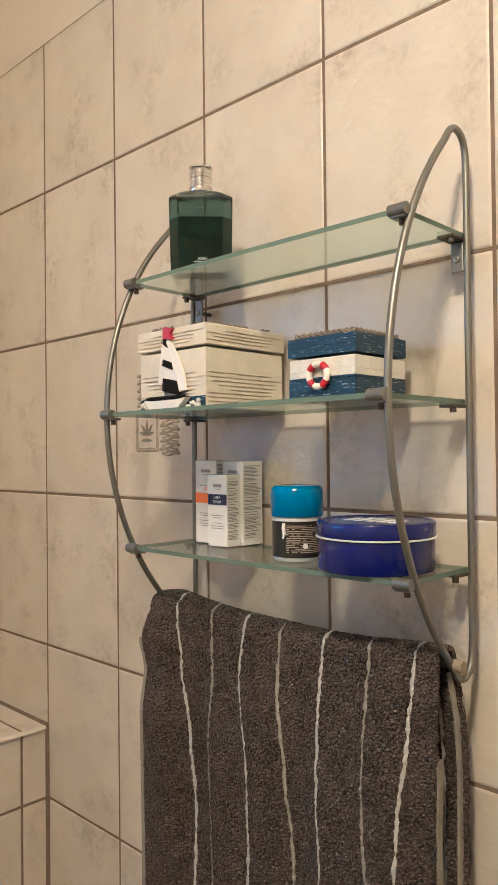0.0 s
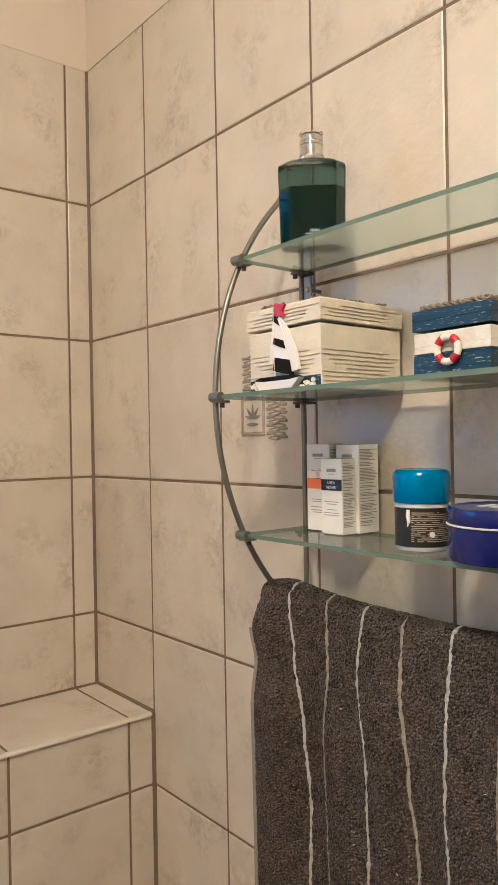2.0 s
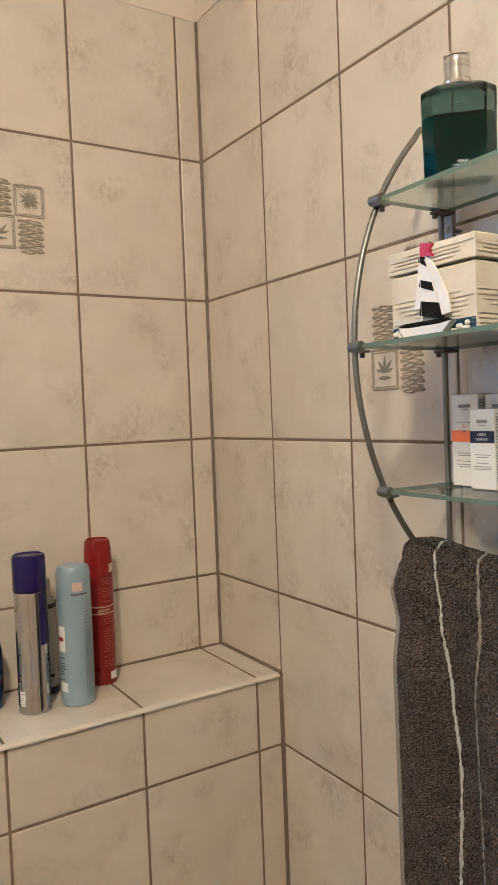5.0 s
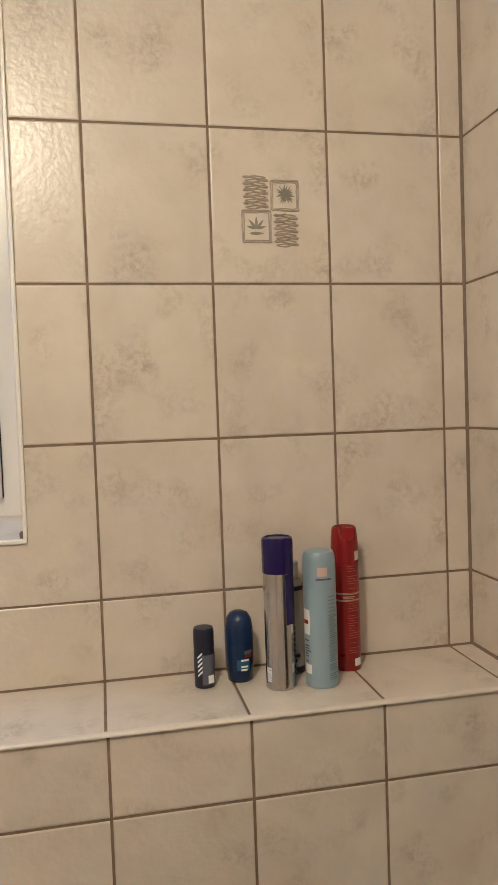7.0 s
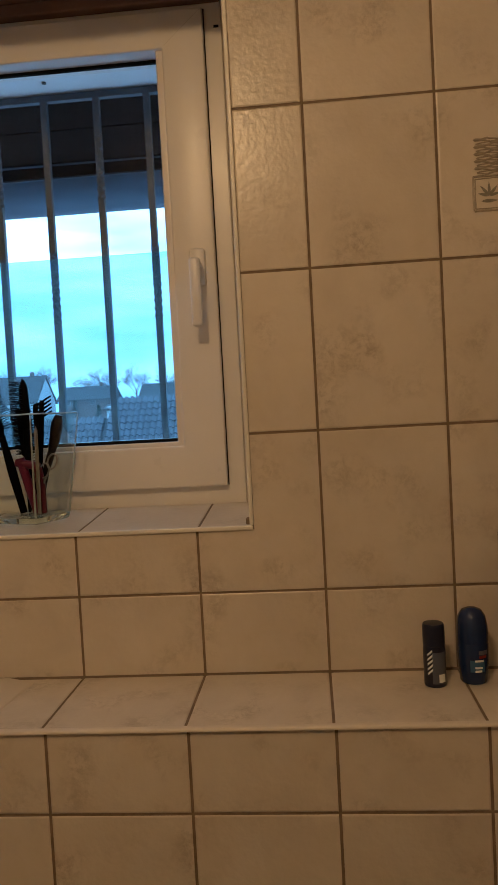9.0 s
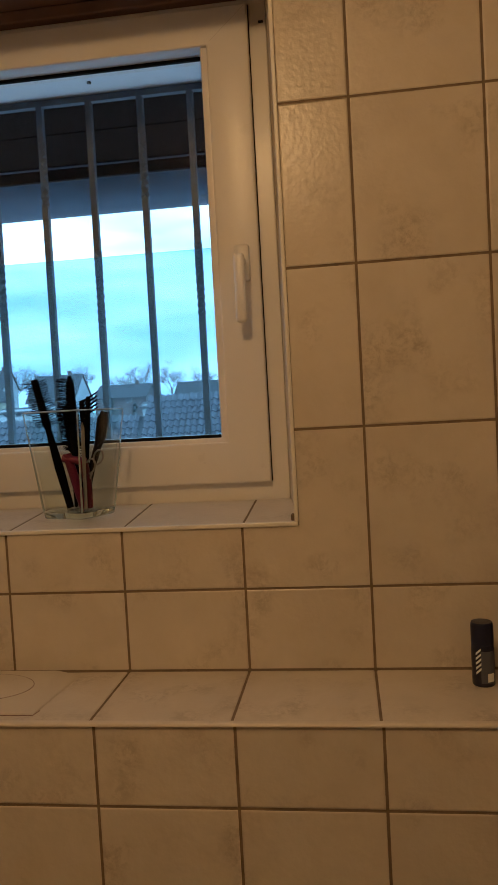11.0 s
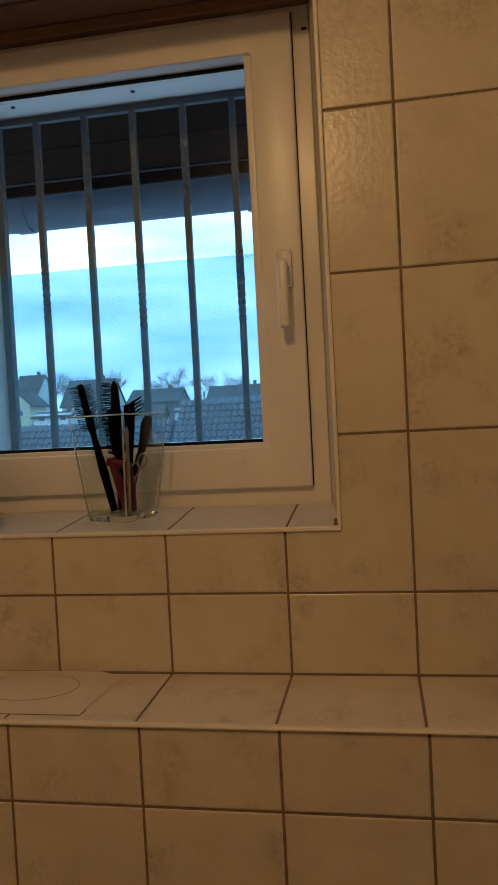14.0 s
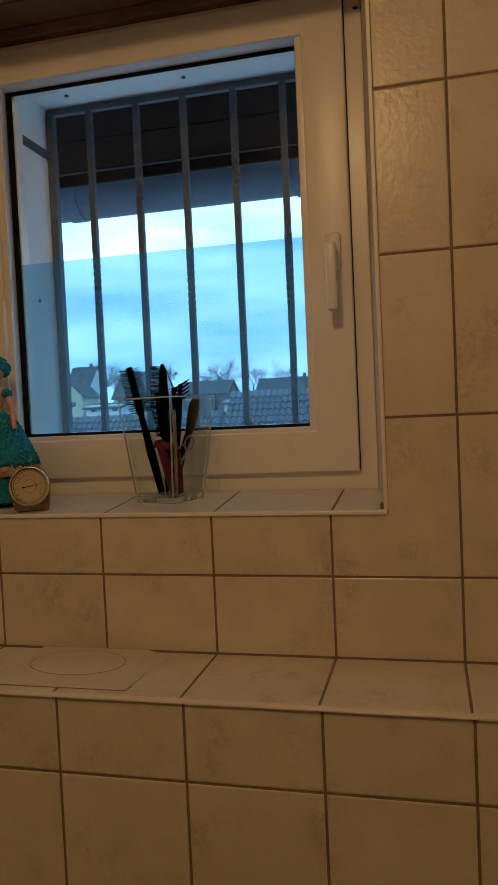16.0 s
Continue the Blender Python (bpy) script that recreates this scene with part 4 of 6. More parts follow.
def hem(u, d0, d1, wide, lift, name="hem", out=0.0):
    bm = bmesh.new()
    prev = None
    n = 70
    for k in range(n + 1):
        d = d0 + (d1 - d0) * k / n
        p = towel_point(u, d)
        y0 = p.y + out
        ring = [bm.verts.new((p.x - 0.0036 + lift, y0 + wide / 2, p.z)), bm.verts.new((p.x - 0.0042 + lift, y0 - wide / 2, p.z)), bm.verts.new((p.x + 0.0040 + lift, y0 - wide / 2, p.z)), bm.verts.new((p.x + 0.0036 + lift, y0 + wide / 2, p.z))]
        if prev:
            for q in range(4):
                bm.faces.new((prev[q], prev[(q + 1) % 4], ring[(q + 1) % 4], ring[q]))
        else:
            bm.faces.new(ring[::-1])
        prev = ring
    bm.faces.new(prev)
    bmesh.ops.recalc_face_normals(bm, faces=bm.faces[:])
    return part(name, bm, HEM, towel, "pale grey woven hem")


hem(0.0, 0.06, FRONT, 0.007, 0.002, out=0.004)
hem(1.0, 0.10, FRONT, 0.004, 0.004)
hem(1.0, -0.03, -BACK, 0.003, -0.004, out=0.005)

# ---- perfume bottle, turned to the room ----
GREEN = material("dark_green_glass", (0.11, 0.20, 0.19), 0.02, trans=1.0, ior=1.5)
LIQUID = material("dark_green_liquid", (0.04, 0.20, 0.18), 0.02, trans=1.0, ior=1.33)
CHROME = material("brushed_cap", (0.72, 0.70, 0.67), 0.22, metal=0.9)
PRINT = material("white_print", (0.78, 0.80, 0.78), 0.5)
bottle = thing("perfume_bottle", (-0.082, -0.671, 1.765), "dark green glass perfume bottle with clear cap, two thirds full", "perfume bottle")
BU, BW = Vector((0.72, -0.694, 0)), Vector((-0.694, -0.72, 0))
BC = Vector((-0.082, -0.671, 1.7652))


def bp_(u, w, z):
    return BC + BU * u + BW * w + Vector((0, 0, z))


def octo(hw, hd, ch):
    return [(-hw + ch, hd), (-hw, hd - ch), (-hw, -hd + ch), (-hw + ch, -hd), (hw - ch, -hd), (hw, -hd + ch), (hw, hd - ch), (hw - ch, hd)]


def loft(levels, f):
    bm = bmesh.new()
    prev = None
    for poly, z in levels:
        ring = [bm.verts.new(f(u, w, z)) for u, w in poly]
        if prev:
            for k in range(len(ring)):
                bm.faces.new((prev[k], prev[(k + 1) % len(ring)], ring[(k + 1) % len(ring)], ring[k]))
        else:
            bm.faces.new(ring[::-1])
        prev = ring
    bm.faces.new(prev)
    bmesh.ops.recalc_face_normals(bm, faces=bm.faces[:])
    return bm


bm = loft([(octo(0.0330, 0.0165, 0.009), 0), (octo(0.0342, 0.018, 0.010), 0.002), (octo(0.0358, 0.0185, 0.010), 0.0835), (octo(0.0352, 0.0182, 0.010), 0.0858), (octo(0.0322, 0.0165, 0.009), 0.0882), (octo(0.0265, 0.0135, 0.008), 0.0905), (octo(0.018, 0.0105, 0.006), 0.0925)], bp_)
flask = part("flask", bm, GREEN, bottle, "dark green chamfered glass")
part("liquid", loft([(octo(0.0305, 0.0135, 0.008), 0.005), (octo(0.0312, 0.0138, 0.008), 0.062)], bp_), LIQUID, flask)
c = bp_(0, 0, 0)
part("collar", lathe([(0.0115, 0.0926), (0.0125, 0.0945), (0.0125, 0.0970)], c, 28), CHROME, bottle, smooth=True)
part("sprayer", lathe([(0.0092, 0.0970), (0.0092, 0.1090), (0.0098, 0.1095), (0.0098, 0.1107), (0.0088, 0.1113), (0.0088, 0.1130), (0.0094, 0.1135), (0.0092, 0.1180), (0.0075, 0.1197), (0.004, 0.1201)], c, 28), CHROME, bottle, smooth=True)
capm = material("clear_cap", (0.97, 0.97, 0.96), 0.05, trans=1.0, ior=1.3)
part("cap", lathe([(0.0132, 0.0972), (0.0132, 0.1215), (0.0118, 0.1235), (0.0102, 0.1235), (0.0102, 0.1206), (0.0100, 0.1204)], c, 28), capm, bottle, smooth=True)
lettering("MAN", 0.0047, bp_(0.002, 0.0184, 0.0125), BU, (0, 0, 1), PRINT, bottle)
bm = bmesh.new()
for z, w, h in ((0.0108, 0.016, 0.0005), (0.0082, 0.005, 0.0010), (0.0045, 0.020, 0.0012), (0.0705, 0.008, 0.0004)):
    add_prism(bm, [(-w / 2, z), (w / 2, z), (w / 2, z + h), (-w / 2, z + h)], lambda u, v, q: bp_(u, 0.0182 + q, v), 0.0002)
part("small_print", bm, PRINT, bottle)

# ---- two keepsake boxes ----
CREAM = material("cream_paint", (0.74, 0.68, 0.555), 0.6, vary=0.12, scale=40, bump=0.4, bump_scale=250)
WHITE = material("worn_white_paint", (0.76, 0.73, 0.66), 0.6, vary=0.14, scale=70, bump=0.4, bump_scale=250)
NAVY = bpy.data.materials.new("worn_navy_paint")
NAVY.use_nodes = True
nn, nl = NAVY.node_tree.nodes, NAVY.node_tree.links
ng, nt, nm = nn.new("ShaderNodeNewGeometry"), nn.new("ShaderNodeTexNoise"), nn.new("ShaderNodeMapping")
nm.inputs["Scale"].default_value = (130, 130, 900)
nt.inputs["Scale"].default_value, nt.inputs["Detail"].default_value = 1.0, 5
nr = nn.new("ShaderNodeValToRGB")
nr.color_ramp.elements[0].position, nr.color_ramp.elements[1].position = 0.61, 0.69
nr.color_ramp.elements[0].color, nr.color_ramp.elements[1].color = (0.008, 0.036, 0.078, 1), (0.40, 0.42, 0.42, 1)
nl.new(ng.outputs["Position"], nm.inputs["Vector"])
nl.new(nm.outputs["Vector"], nt.inputs["Vector"])
nl.new(nt.outputs["Fac"], nr.inputs["Fac"])
nl.new(nr.outputs["Color"], nn["Principled BSDF"].inputs["Base Color"])
nn["Principled BSDF"].inputs["Roughness"].default_value = 0.5
ROPE = material("jute_rope", (0.27, 0.22, 0.17), 0.95, vary=0.4, scale=200, bump=0.6, bump_scale=900)
RED = material("red_enamel", (0.42, 0.008, 0.013), 0.35)
ENAMEL = material("white_enamel", (0.80, 0.76, 0.68), 0.3)
INK = material("black_enamel", (0.010, 0.009, 0.008), 0.7, shiny=0.15)


def slabs(x0, y0, x1, y1, z0, z1, thick, seed, depth=0.0009):
    """One block whose sides are grooved like the pages of a book."""
    rng = random.Random(seed)
    levels, z = [(0.0, z0)], z0
    while True:
        z += thick * rng.choice((0.4, 0.6, 0.8, 1.0, 2.0, 2.6))
        if z > z1 - thick * 0.5:
            break
        i, g = depth * rng.uniform(0.2, 1.0), rng.uniform(0.0002, 0.0007)
        levels += [(0.0, z), (i, z + 0.0001), (i, z + g), (0.0, z + g + 0.0002)]
        z += g + 0.0002
    levels += [(0.0, z1 - 0.0005), (0.0005, z1)]
    def ring(i):
        return [(x0 + i, y0 + i), (x1 - i, y0 + i), (x1 - i, y1 - i), (x0 + i, y1 - i)]
    return loft([(ring(i), z) for i, z in levels], lambda u, w, z: Vector((u, w, z + 0.0002 * math.sin(u * 300 + z * 900) * (0 if z in (z0, z1) else 1))))


def pages(x0, y0, x1, y1, z0, z1, cuts):
    """A block with a few deep page cuts; each cut starts and ends at its own place along the side."""
    rng = random.Random(len(cuts))
    n, bm, prev = 14, bmesh.new(), None
    span = [(rng.uniform(0.0, 0.3), rng.uniform(0.75, 1.0)) for c in cuts]
    levels = [(0.0006, z0, None), (0.0, z0 + 0.0006, None)]
    for k, c in enumerate(cuts):
        levels += [(0.0, z0 + c - 0.0006, None), (0.0020, z0 + c - 0.0001, k), (0.0020, z0 + c + 0.0005, k), (0.0, z0 + c + 0.0010, None)]
    levels += [(0.0, z1 - 0.0014, None), (0.0014, z1, None)]
    sides = [((x0, y0), (x1, y0)), ((x1, y0), (x1, y1)), ((x1, y1), (x0, y1)), ((x0, y1), (x0, y0))]
    mid = Vector(((x0 + x1) / 2, (y0 + y1) / 2, 0))
    for cut, z, k in levels:
        ring = []
        for (ax, ay), (bx, by) in sides:
            for q in range(n):
                f = q / n
                inset = cut if k is None else cut * (1 if span[k][0] < f < span[k][1] else 0)
                p = Vector((ax + (bx - ax) * f, ay + (by - ay) * f, z))
                wob = 0.0003 * noise.noise((p.x * 60, p.y * 60, z * 150))
                nx, ny = (by - ay), -(bx - ax)
                ln = math.hypot(nx, ny)
                p += Vector((-nx / ln, -ny / ln, 0)) * (inset + wob)
                if q == 0 and k is None:
                    p += (mid - p).normalized() * 0.0006 * Vector((1, 1, 0)).length
                    p.z = z
                p.z += 0.0006 * noise.noise((p.x * 40, p.y * 40, 3.0)) * (1 if z0 + 0.002 < z < z1 - 0.002 else 0)
                ring.append(bm.verts.new(p))
        if prev:
            for q in range(len(ring)):
                bm.faces.new((prev[q], prev[(q + 1) % len(ring)], ring[(q + 1) % len(ring)], ring[q]))
        else:
            bm.faces.new(ring[::-1])
        prev = ring
    bm.faces.new(prev)
    bmesh.ops.recalc_face_normals(bm, faces=bm.faces[:])
    return bm


def rope(bm, pts, r=0.0016):
    pts = [Vector(p) for p in pts]
    for ph in (0, math.pi):
        line = []
        for k, p in enumerate(pts):
            a = k * 0.9 + ph
            line.append(p + Vector((math.cos(a) * r * 0.7, math.cos(a) * r * 0.4, math.sin(a) * r * 0.8)))
        add_tube(bm, line, r, 6)


def along(a, b, n, wob, seed):
    rng = random.Random(seed)
    a, b = Vector(a), Vector(b)
    return [a.lerp(b, k / n) + Vector((rng.uniform(-wob, wob), rng.uniform(-wob, wob), rng.uniform(-wob * .4, wob))) for k in range(n + 1)]


AX0, AX1, AY0, AY1, AZ = -0.132, -0.014, -0.731, -0.623, 1.6106
boxa = thing("sailing_keepsake_box", ((AX0 + AX1) / 2, (AY0 + AY1) / 2, AZ), "cream wooden keepsake box like stacked books with a sailing boat", "box")
part("body", pages(AX0, AY0, AX1, AY1, AZ, 1.6735, [0.006, 0.0105, 0.0148, 0.019, 0.0232, 0.0275, 0.0318, 0.0365]), CREAM, boxa)
part("lid", pages(AX0 - 0.0022, AY0 - 0.0022, AX1 + 0.001, AY1 + 0.0022, 1.6760, 1.698, [0.004, 0.0078, 0.0112, 0.0148]), CREAM, boxa)
part("base_band", box(AX0 - 0.0008, AY0 + 0.001, AZ, AX0 + 0.0005, AY1 - 0.001, AZ + 0.0125, bevel=0.0003, seg=1), NAVY, boxa)
bm = bmesh.new()
rope(bm, along((-0.129, -0.712, 1.6995), (-0.065, -0.726, 1.6995), 40, 0.0014, 4), 0.0014)
rope(bm, along((-0.045, -0.650, 1.7005), (-0.075, -0.690, 1.7005), 30, 0.002, 5), 0.0015)
rope(bm, along((-0.128, -0.640, 1.6995), (-0.124, -0.668, 1.6995), 16, 0.002, 6), 0.0013)
rope(bm, along((-0.10, -0.650, 1.700), (-0.03, -0.726, 1.700), 44, 0.0015, 8), 0.0014)
part("rope", bm, ROPE, boxa, "frayed jute rope", smooth=True)
# the little boat glued to the front
fx = AX0 - 0.0012


def onf(y, z):
    return lambda u, v, w: Vector((fx - w, y - 1.35 * u, z + 1.1 * v))


def sail_part(poly, mat, w, name="sail"):
    return part(name, add_prism(bmesh.new(), poly, onf(-0.667, 1.618), w), mat, boat)


boat = part("boat_hull", add_prism(bmesh.new(), [(-0.020, 0.006), (-0.014, -0.0035), (0.022, -0.0035), (0.031, 0.006), (0.020, 0.0045), (-0.010, 0.0045)], onf(-0.667, 1.6155), 0.008), ENAMEL, boxa, "white hull with a dark rim")
part("rim", add_prism(bmesh.new(), [(-0.021, 0.006), (0.032, 0.006), (0.024, 0.0085), (-0.012, 0.0085)], onf(-0.667, 1.6155), 0.0085), INK, boat)
part("mast", tube([(fx - 0.003, -0.668, 1.622), (fx - 0.003, -0.668, 1.692)], 0.0011, 8), ENAMEL, boat)
jib = [(0.003, 0.066), (0.010, 0.058), (0.018, 0.043), (0.0245, 0.026), (0.027, 0.011), (0.016, 0.009), (0.0165, 0.022), (0.012, 0.042)]
sail_part(jib, ENAMEL, 0.0028)
main = [(0.0, 0.066), (0.006, 0.058), (0.012, 0.043), (0.0165, 0.026), (0.0165, 0.007), (0.008, 0.012), (-0.001, 0.018), (-0.006, 0.019)]
sail_part(main, ENAMEL, 0.0034)
for a, b in ((0.057, 0.065), (0.035, 0.043), (0.010, 0.0245)):
    poly = [(0.0005, b), (0.012 - (b - 0.04) * 0.32, b - 0.004), (0.0145 - (a - 0.03) * 0.28, a - 0.004), (-0.001, a + 0.002)]
    sail_part(poly, INK, 0.0040, "stripe")
sail_part([(0.0, 0.063), (0.0125, 0.061), (0.0095, 0.0665), (0.013, 0.072), (0.0015, 0.0745)], RED, 0.004, "flag")
rng = random.Random(7)
for k in range(22):
    y = rng.choice((rng.uniform(-0.650, -0.626), rng.uniform(-0.728, -0.704)))
    bm = bmesh.new()
    bmesh.ops.create_icosphere(bm, subdivisions=1, radius=rng.uniform(0.0015, 0.0032), matrix=Matrix.Translation((fx - rng.uniform(0.001, 0.004), y, AZ + rng.uniform(0.0015, 0.008))))
    part("shell", bm, ENAMEL, boxa)

BX0, BX1, BY0, BY1 = -0.112, -0.031, -0.903, -0.827
boxb = thing("life_ring_keepsake_box", ((BX0 + BX1) / 2, (BY0 + BY1) / 2, AZ), "small navy and white wooden keepsake box with a life ring", "box")
part("body", slabs(BX0, BY0, BX1, BY1, 1.6325, 1.650, 0.008, 4, 0.0005), WHITE, boxb)
part("base_band", slabs(BX0 - 0.0005, BY0 - 0.0005, BX1, BY1 + 0.0005, AZ, 1.6323, 0.004, 5, 0.0006), NAVY, boxb)
part("lid", slabs(BX0 - 0.0012, BY0 - 0.0012, BX1, BY1 + 0.0012, 1.6525, 1.670, 0.004, 6, 0.0007), NAVY, boxb)
bm = bmesh.new()
corners = [(-0.108, -0.832), (-0.108, -0.899), (-0.037, -0.899), (-0.037, -0.832)]
for k in range(4):
    a, b = corners[k], corners[(k + 1) % 4]
    rope(bm, along((*a, 1.6722), (*b, 1.6722), 34, 0.0003, k), 0.0017)
part("rope", bm, ROPE, boxb, "twisted jute rope", smooth=True)
RC = Vector((BX0 - 0.0042, -0.8645, 1.6335))
ring = part("life_ring", tube(ring_points(RC, 0.0104, 0.0104, (0, 1, 0), (0, 0, 1), 40), 0.0031, 12, closed=True), ENAMEL, boxb, "white ring with red bands", smooth=True)
for k in range(4):
    a0 = math.pi / 4 + k * math.pi / 2
    pts = [RC + Vector((0, 0.0104 * math.cos(a0 + t), 0.0104 * math.sin(a0 + t))) for t in [-0.32 + 0.08 * q for q in range(9)]]
    part("red_band", tube(pts, 0.0034, 12), RED, ring, smooth=True)

# ---- cartons, jar and tin on the lowest board ----
Z0 = 1.4577
CARD = material("white_card", (0.80, 0.79, 0.76), 0.5, vary=0.03, scale=30)
ORANGE = material("orange_print", (0.80, 0.20, 0.04), 0.5)
NAVYP = material("navy_print", (0.02, 0.025, 0.07), 0.5)
GREYP = material("grey_print", (0.30, 0.29, 0.29), 0.6)


def carton(x0, x1, y0, y1, h, label, band, band_z, words, seed):
    top = thing("skincare_carton", ((x0 + x1) / 2, (y0 + y1) / 2, Z0), label, "carton", "cartons on the shelf")
    part("box", box(x0, y0, Z0, x1, y1, Z0 + h, bevel=0.0006), CARD, top)
    part("tuck_flap", box(x0 + 0.001, y0 + 0.001, Z0 + h, x1 - 0.001, y1 - 0.001, Z0 + h + 0.0004), GREYP, top)
    rng = random.Random(seed)
    w = y1 - y0
    mid = (y0 + y1) / 2
    if band:
        part("colour_band", box(x0 - 0.0003, y0 + 0.0004, Z0 + band_z, x0 + 0.0002, y1 - 0.0004, Z0 + band_z + 0.012), band, top)
    bars = [(h - 0.014, 0.22, 0.0035), (h - 0.0165, 0.15, 0.0007)] + [(z, rng.uniform(0.22, 0.36), 0.0008) for z in (0.020, 0.0225, 0.026, 0.032, 0.0345, h - 0.030)]
    for z, ww, tall in bars:
        part("front_print", box(x0 - 0.0003, mid - w * ww, Z0 + z, x0 + 0.0002, mid + w * ww, Z0 + z + tall), GREYP, top)
    bm = bmesh.new()
    z = Z0 + 0.008
    while z < Z0 + h - 0.004:
        a, b = x0 + 0.002, x1 - 0.002
        add_box(bm, a, y0 - 0.0003, z, a + (b - a) * rng.uniform(0.55, 1.0), y0 + 0.0002, z + 0.0008)
        z += rng.choice((0.0016, 0.0016, 0.0016, 0.003))
    part("side_print", bm, GREYP, top)
    for text, size, dz, m in words:
        lettering(text, size, (x0 - 0.0004, mid, Z0 + dz), (0, -1, 0), (0, 0, 1), m, top)
    return top


c1 = carton(-0.053, -0.030, -0.661, -0.625, 0.097, "white skincare carton with an orange band", ORANGE, 0.047, (("50", 0.006, 0.0615, ORANGE),), 1)
part("sun_disc", tube([(-0.0533, -0.6425, Z0 + 0.0635), (-0.0530, -0.6425, Z0 + 0.0635)], 0.0062, 24), CARD, c1)
carton(-0.068, -0.047, -0.694, -0.663, 0.081, "small white skincare carton with a navy label", NAVYP, 0.047, (("UREA", 0.0045, 0.0540, CARD), ("REPAIR", 0.0045, 0.0490, CARD)), 2)
carton(-0.046, -0.014, -0.698, -0.6645, 0.096, "white skincare carton with dense small print", None, 0, (), 3)

BLUECAP = material("bright_blue_plastic", (0.0, 0.16, 0.42), 0.15, vary=0.25, scale=60, coat=0.4)
JARB = material("black_label", (0.012, 0.012, 0.014), 0.35)
JARW = material("milky_plastic", (0.55, 0.60, 0.62), 0.3)
jar = thing("cream_jar", (-0.085, -0.811, Z0), "cream jar with black label and bright blue lid", "jar")
jc = (-0.085, -0.811, Z0)
part("jar_body", lathe([(0.0225, 0), (0.0240, 0.002), (0.0245, 0.041), (0.0240, 0.043)], jc, 40), JARW, jar, smooth=True)
part("label", lathe([(0.0246, 0.004), (0.0249, 0.0042), (0.0249, 0.0388), (0.0246, 0.039)], jc, 40), JARB, jar, smooth=True)
part("lid", lathe([(0.0256, 0.043), (0.0262, 0.044), (0.0264, 0.066), (0.0255, 0.0705), (0.0230, 0.073), (0.019, 0.0735), (0.018, 0.0730)], jc, 48), BLUECAP, jar, "glossy bright blue lid", smooth=True)
bm = bmesh.new()
rng = random.Random(9)
z = 0.009
while z < 0.035:
    a, e = -2.9 + rng.uniform(0, 0.05), -1.2 + rng.uniform(-0.25, 0.1)
    n = 14
    pts = [(math.cos(a + (e - a) * k / n), math.sin(a + (e - a) * k / n)) for k in range(n + 1)]
    for p, q in zip(pts, pts[1:]):
        if rng.random() < 0.86:
            vs = [bm.verts.new((jc[0] + 0.0251 * s[0], jc[1] + 0.0251 * s[1], Z0 + zz)) for s, zz in ((p, z), (q, z), (q, z + 0.0007), (p, z + 0.0007))]
            bm.faces.new(vs)
    z += 0.0017
part("small_print", bm, material("pale_print", (0.42, 0.36, 0.28), 0.5), jar)
part("round_mark", tube([(jc[0] - 0.0252 * math.cos(1.02), jc[1] - 0.0252 * math.sin(1.02), Z0 + 0.0155), (jc[0] - 0.0246 * math.cos(1.02), jc[1] - 0.0246 * math.sin(1.02), Z0 + 0.0155)], 0.0026, 16), CARD, jar, "round white mark")
part("label_swirl", tube([(jc[0] + 0.0249 * math.cos(a), jc[1] + 0.0249 * math.sin(a), Z0 + z) for a, z in ((-2.98, 0.0375), (-3.0, 0.032), (-2.97, 0.027), (-3.03, 0.022))], [0.0016, 0.0022, 0.0017, 0.0005], 6), CARD, jar, "white printed swirl")

TINB = material("blue_tin_lacquer", (0.002, 0.007, 0.15), 0.25, vary=0.12, scale=40, coat=0.3)
TINW = material("white_rolled_edge", (0.72, 0.72, 0.72), 0.3)
tin = thing("blue_tin", (-0.082, -0.902, Z0), "round dark blue metal tin with white writing on its lid", "tin")
tc = (-0.082, -0.902, Z0)
part("tin_body", lathe([(0.0515, 0), (0.0525, 0.0012), (0.0525, 0.028), (0.0520, 0.0285)], tc, 72), TINB, tin, smooth=True)
part("rolled_edge", lathe([(0.0526, 0.0285), (0.0543, 0.0290), (0.0543, 0.0298), (0.0526, 0.0303)], tc, 72), TINW, tin, "white rolled edge", smooth=True)
part("lid", lathe([(0.0532, 0.0303), (0.0536, 0.031), (0.0536, 0.041), (0.0526, 0.0432), (0.0505, 0.0438), (0.0490, 0.0428), (0.0488, 0.0428)], tc, 72), TINB, tin, smooth=True)
bm = bmesh.new()
for k in range(5):
    add_box(bm, tc[0] - 0.012, tc[1] - 0.028 + k * 0.012, Z0 + 0.0428, tc[0] + 0.012, tc[1] - 0.020 + k * 0.012, Z0 + 0.0432)
add_box(bm, tc[0] + 0.017, tc[1] - 0.02, Z0 + 0.0428, tc[0] + 0.020, tc[1] + 0.02, Z0 + 0.0432)
part("lid_print", bm, TINW, tin, "white bars of lettering")

# ---- cans and roll-ons on the ledge ----
LZ = LEDGE_Z + 0.0003
SILVER = material("polished_tinplate", (0.55, 0.53, 0.50), 0.12, metal=1.0, vary=0.05, scale=15)
PURPLE = material("purple_plastic", (0.011, 0.005, 0.085), 0.22)
PALEBLUE = material("pale_blue_lacquer", (0.29, 0.37, 0.45), 0.32, vary=0.05, scale=20)
REDCAN = material("red_lacquer", (0.205, 0.008, 0.004), 0.3, vary=0.15, scale=40)
DKBLUE = material("dark_blue_plastic", (0.007, 0.022, 0.085), 0.25)
BLACKB = material("blue_black_plastic", (0.011, 0.013, 0.034), 0.3)
GREYBLUE = material("slate_label", (0.085, 0.095, 0.13), 0.35)
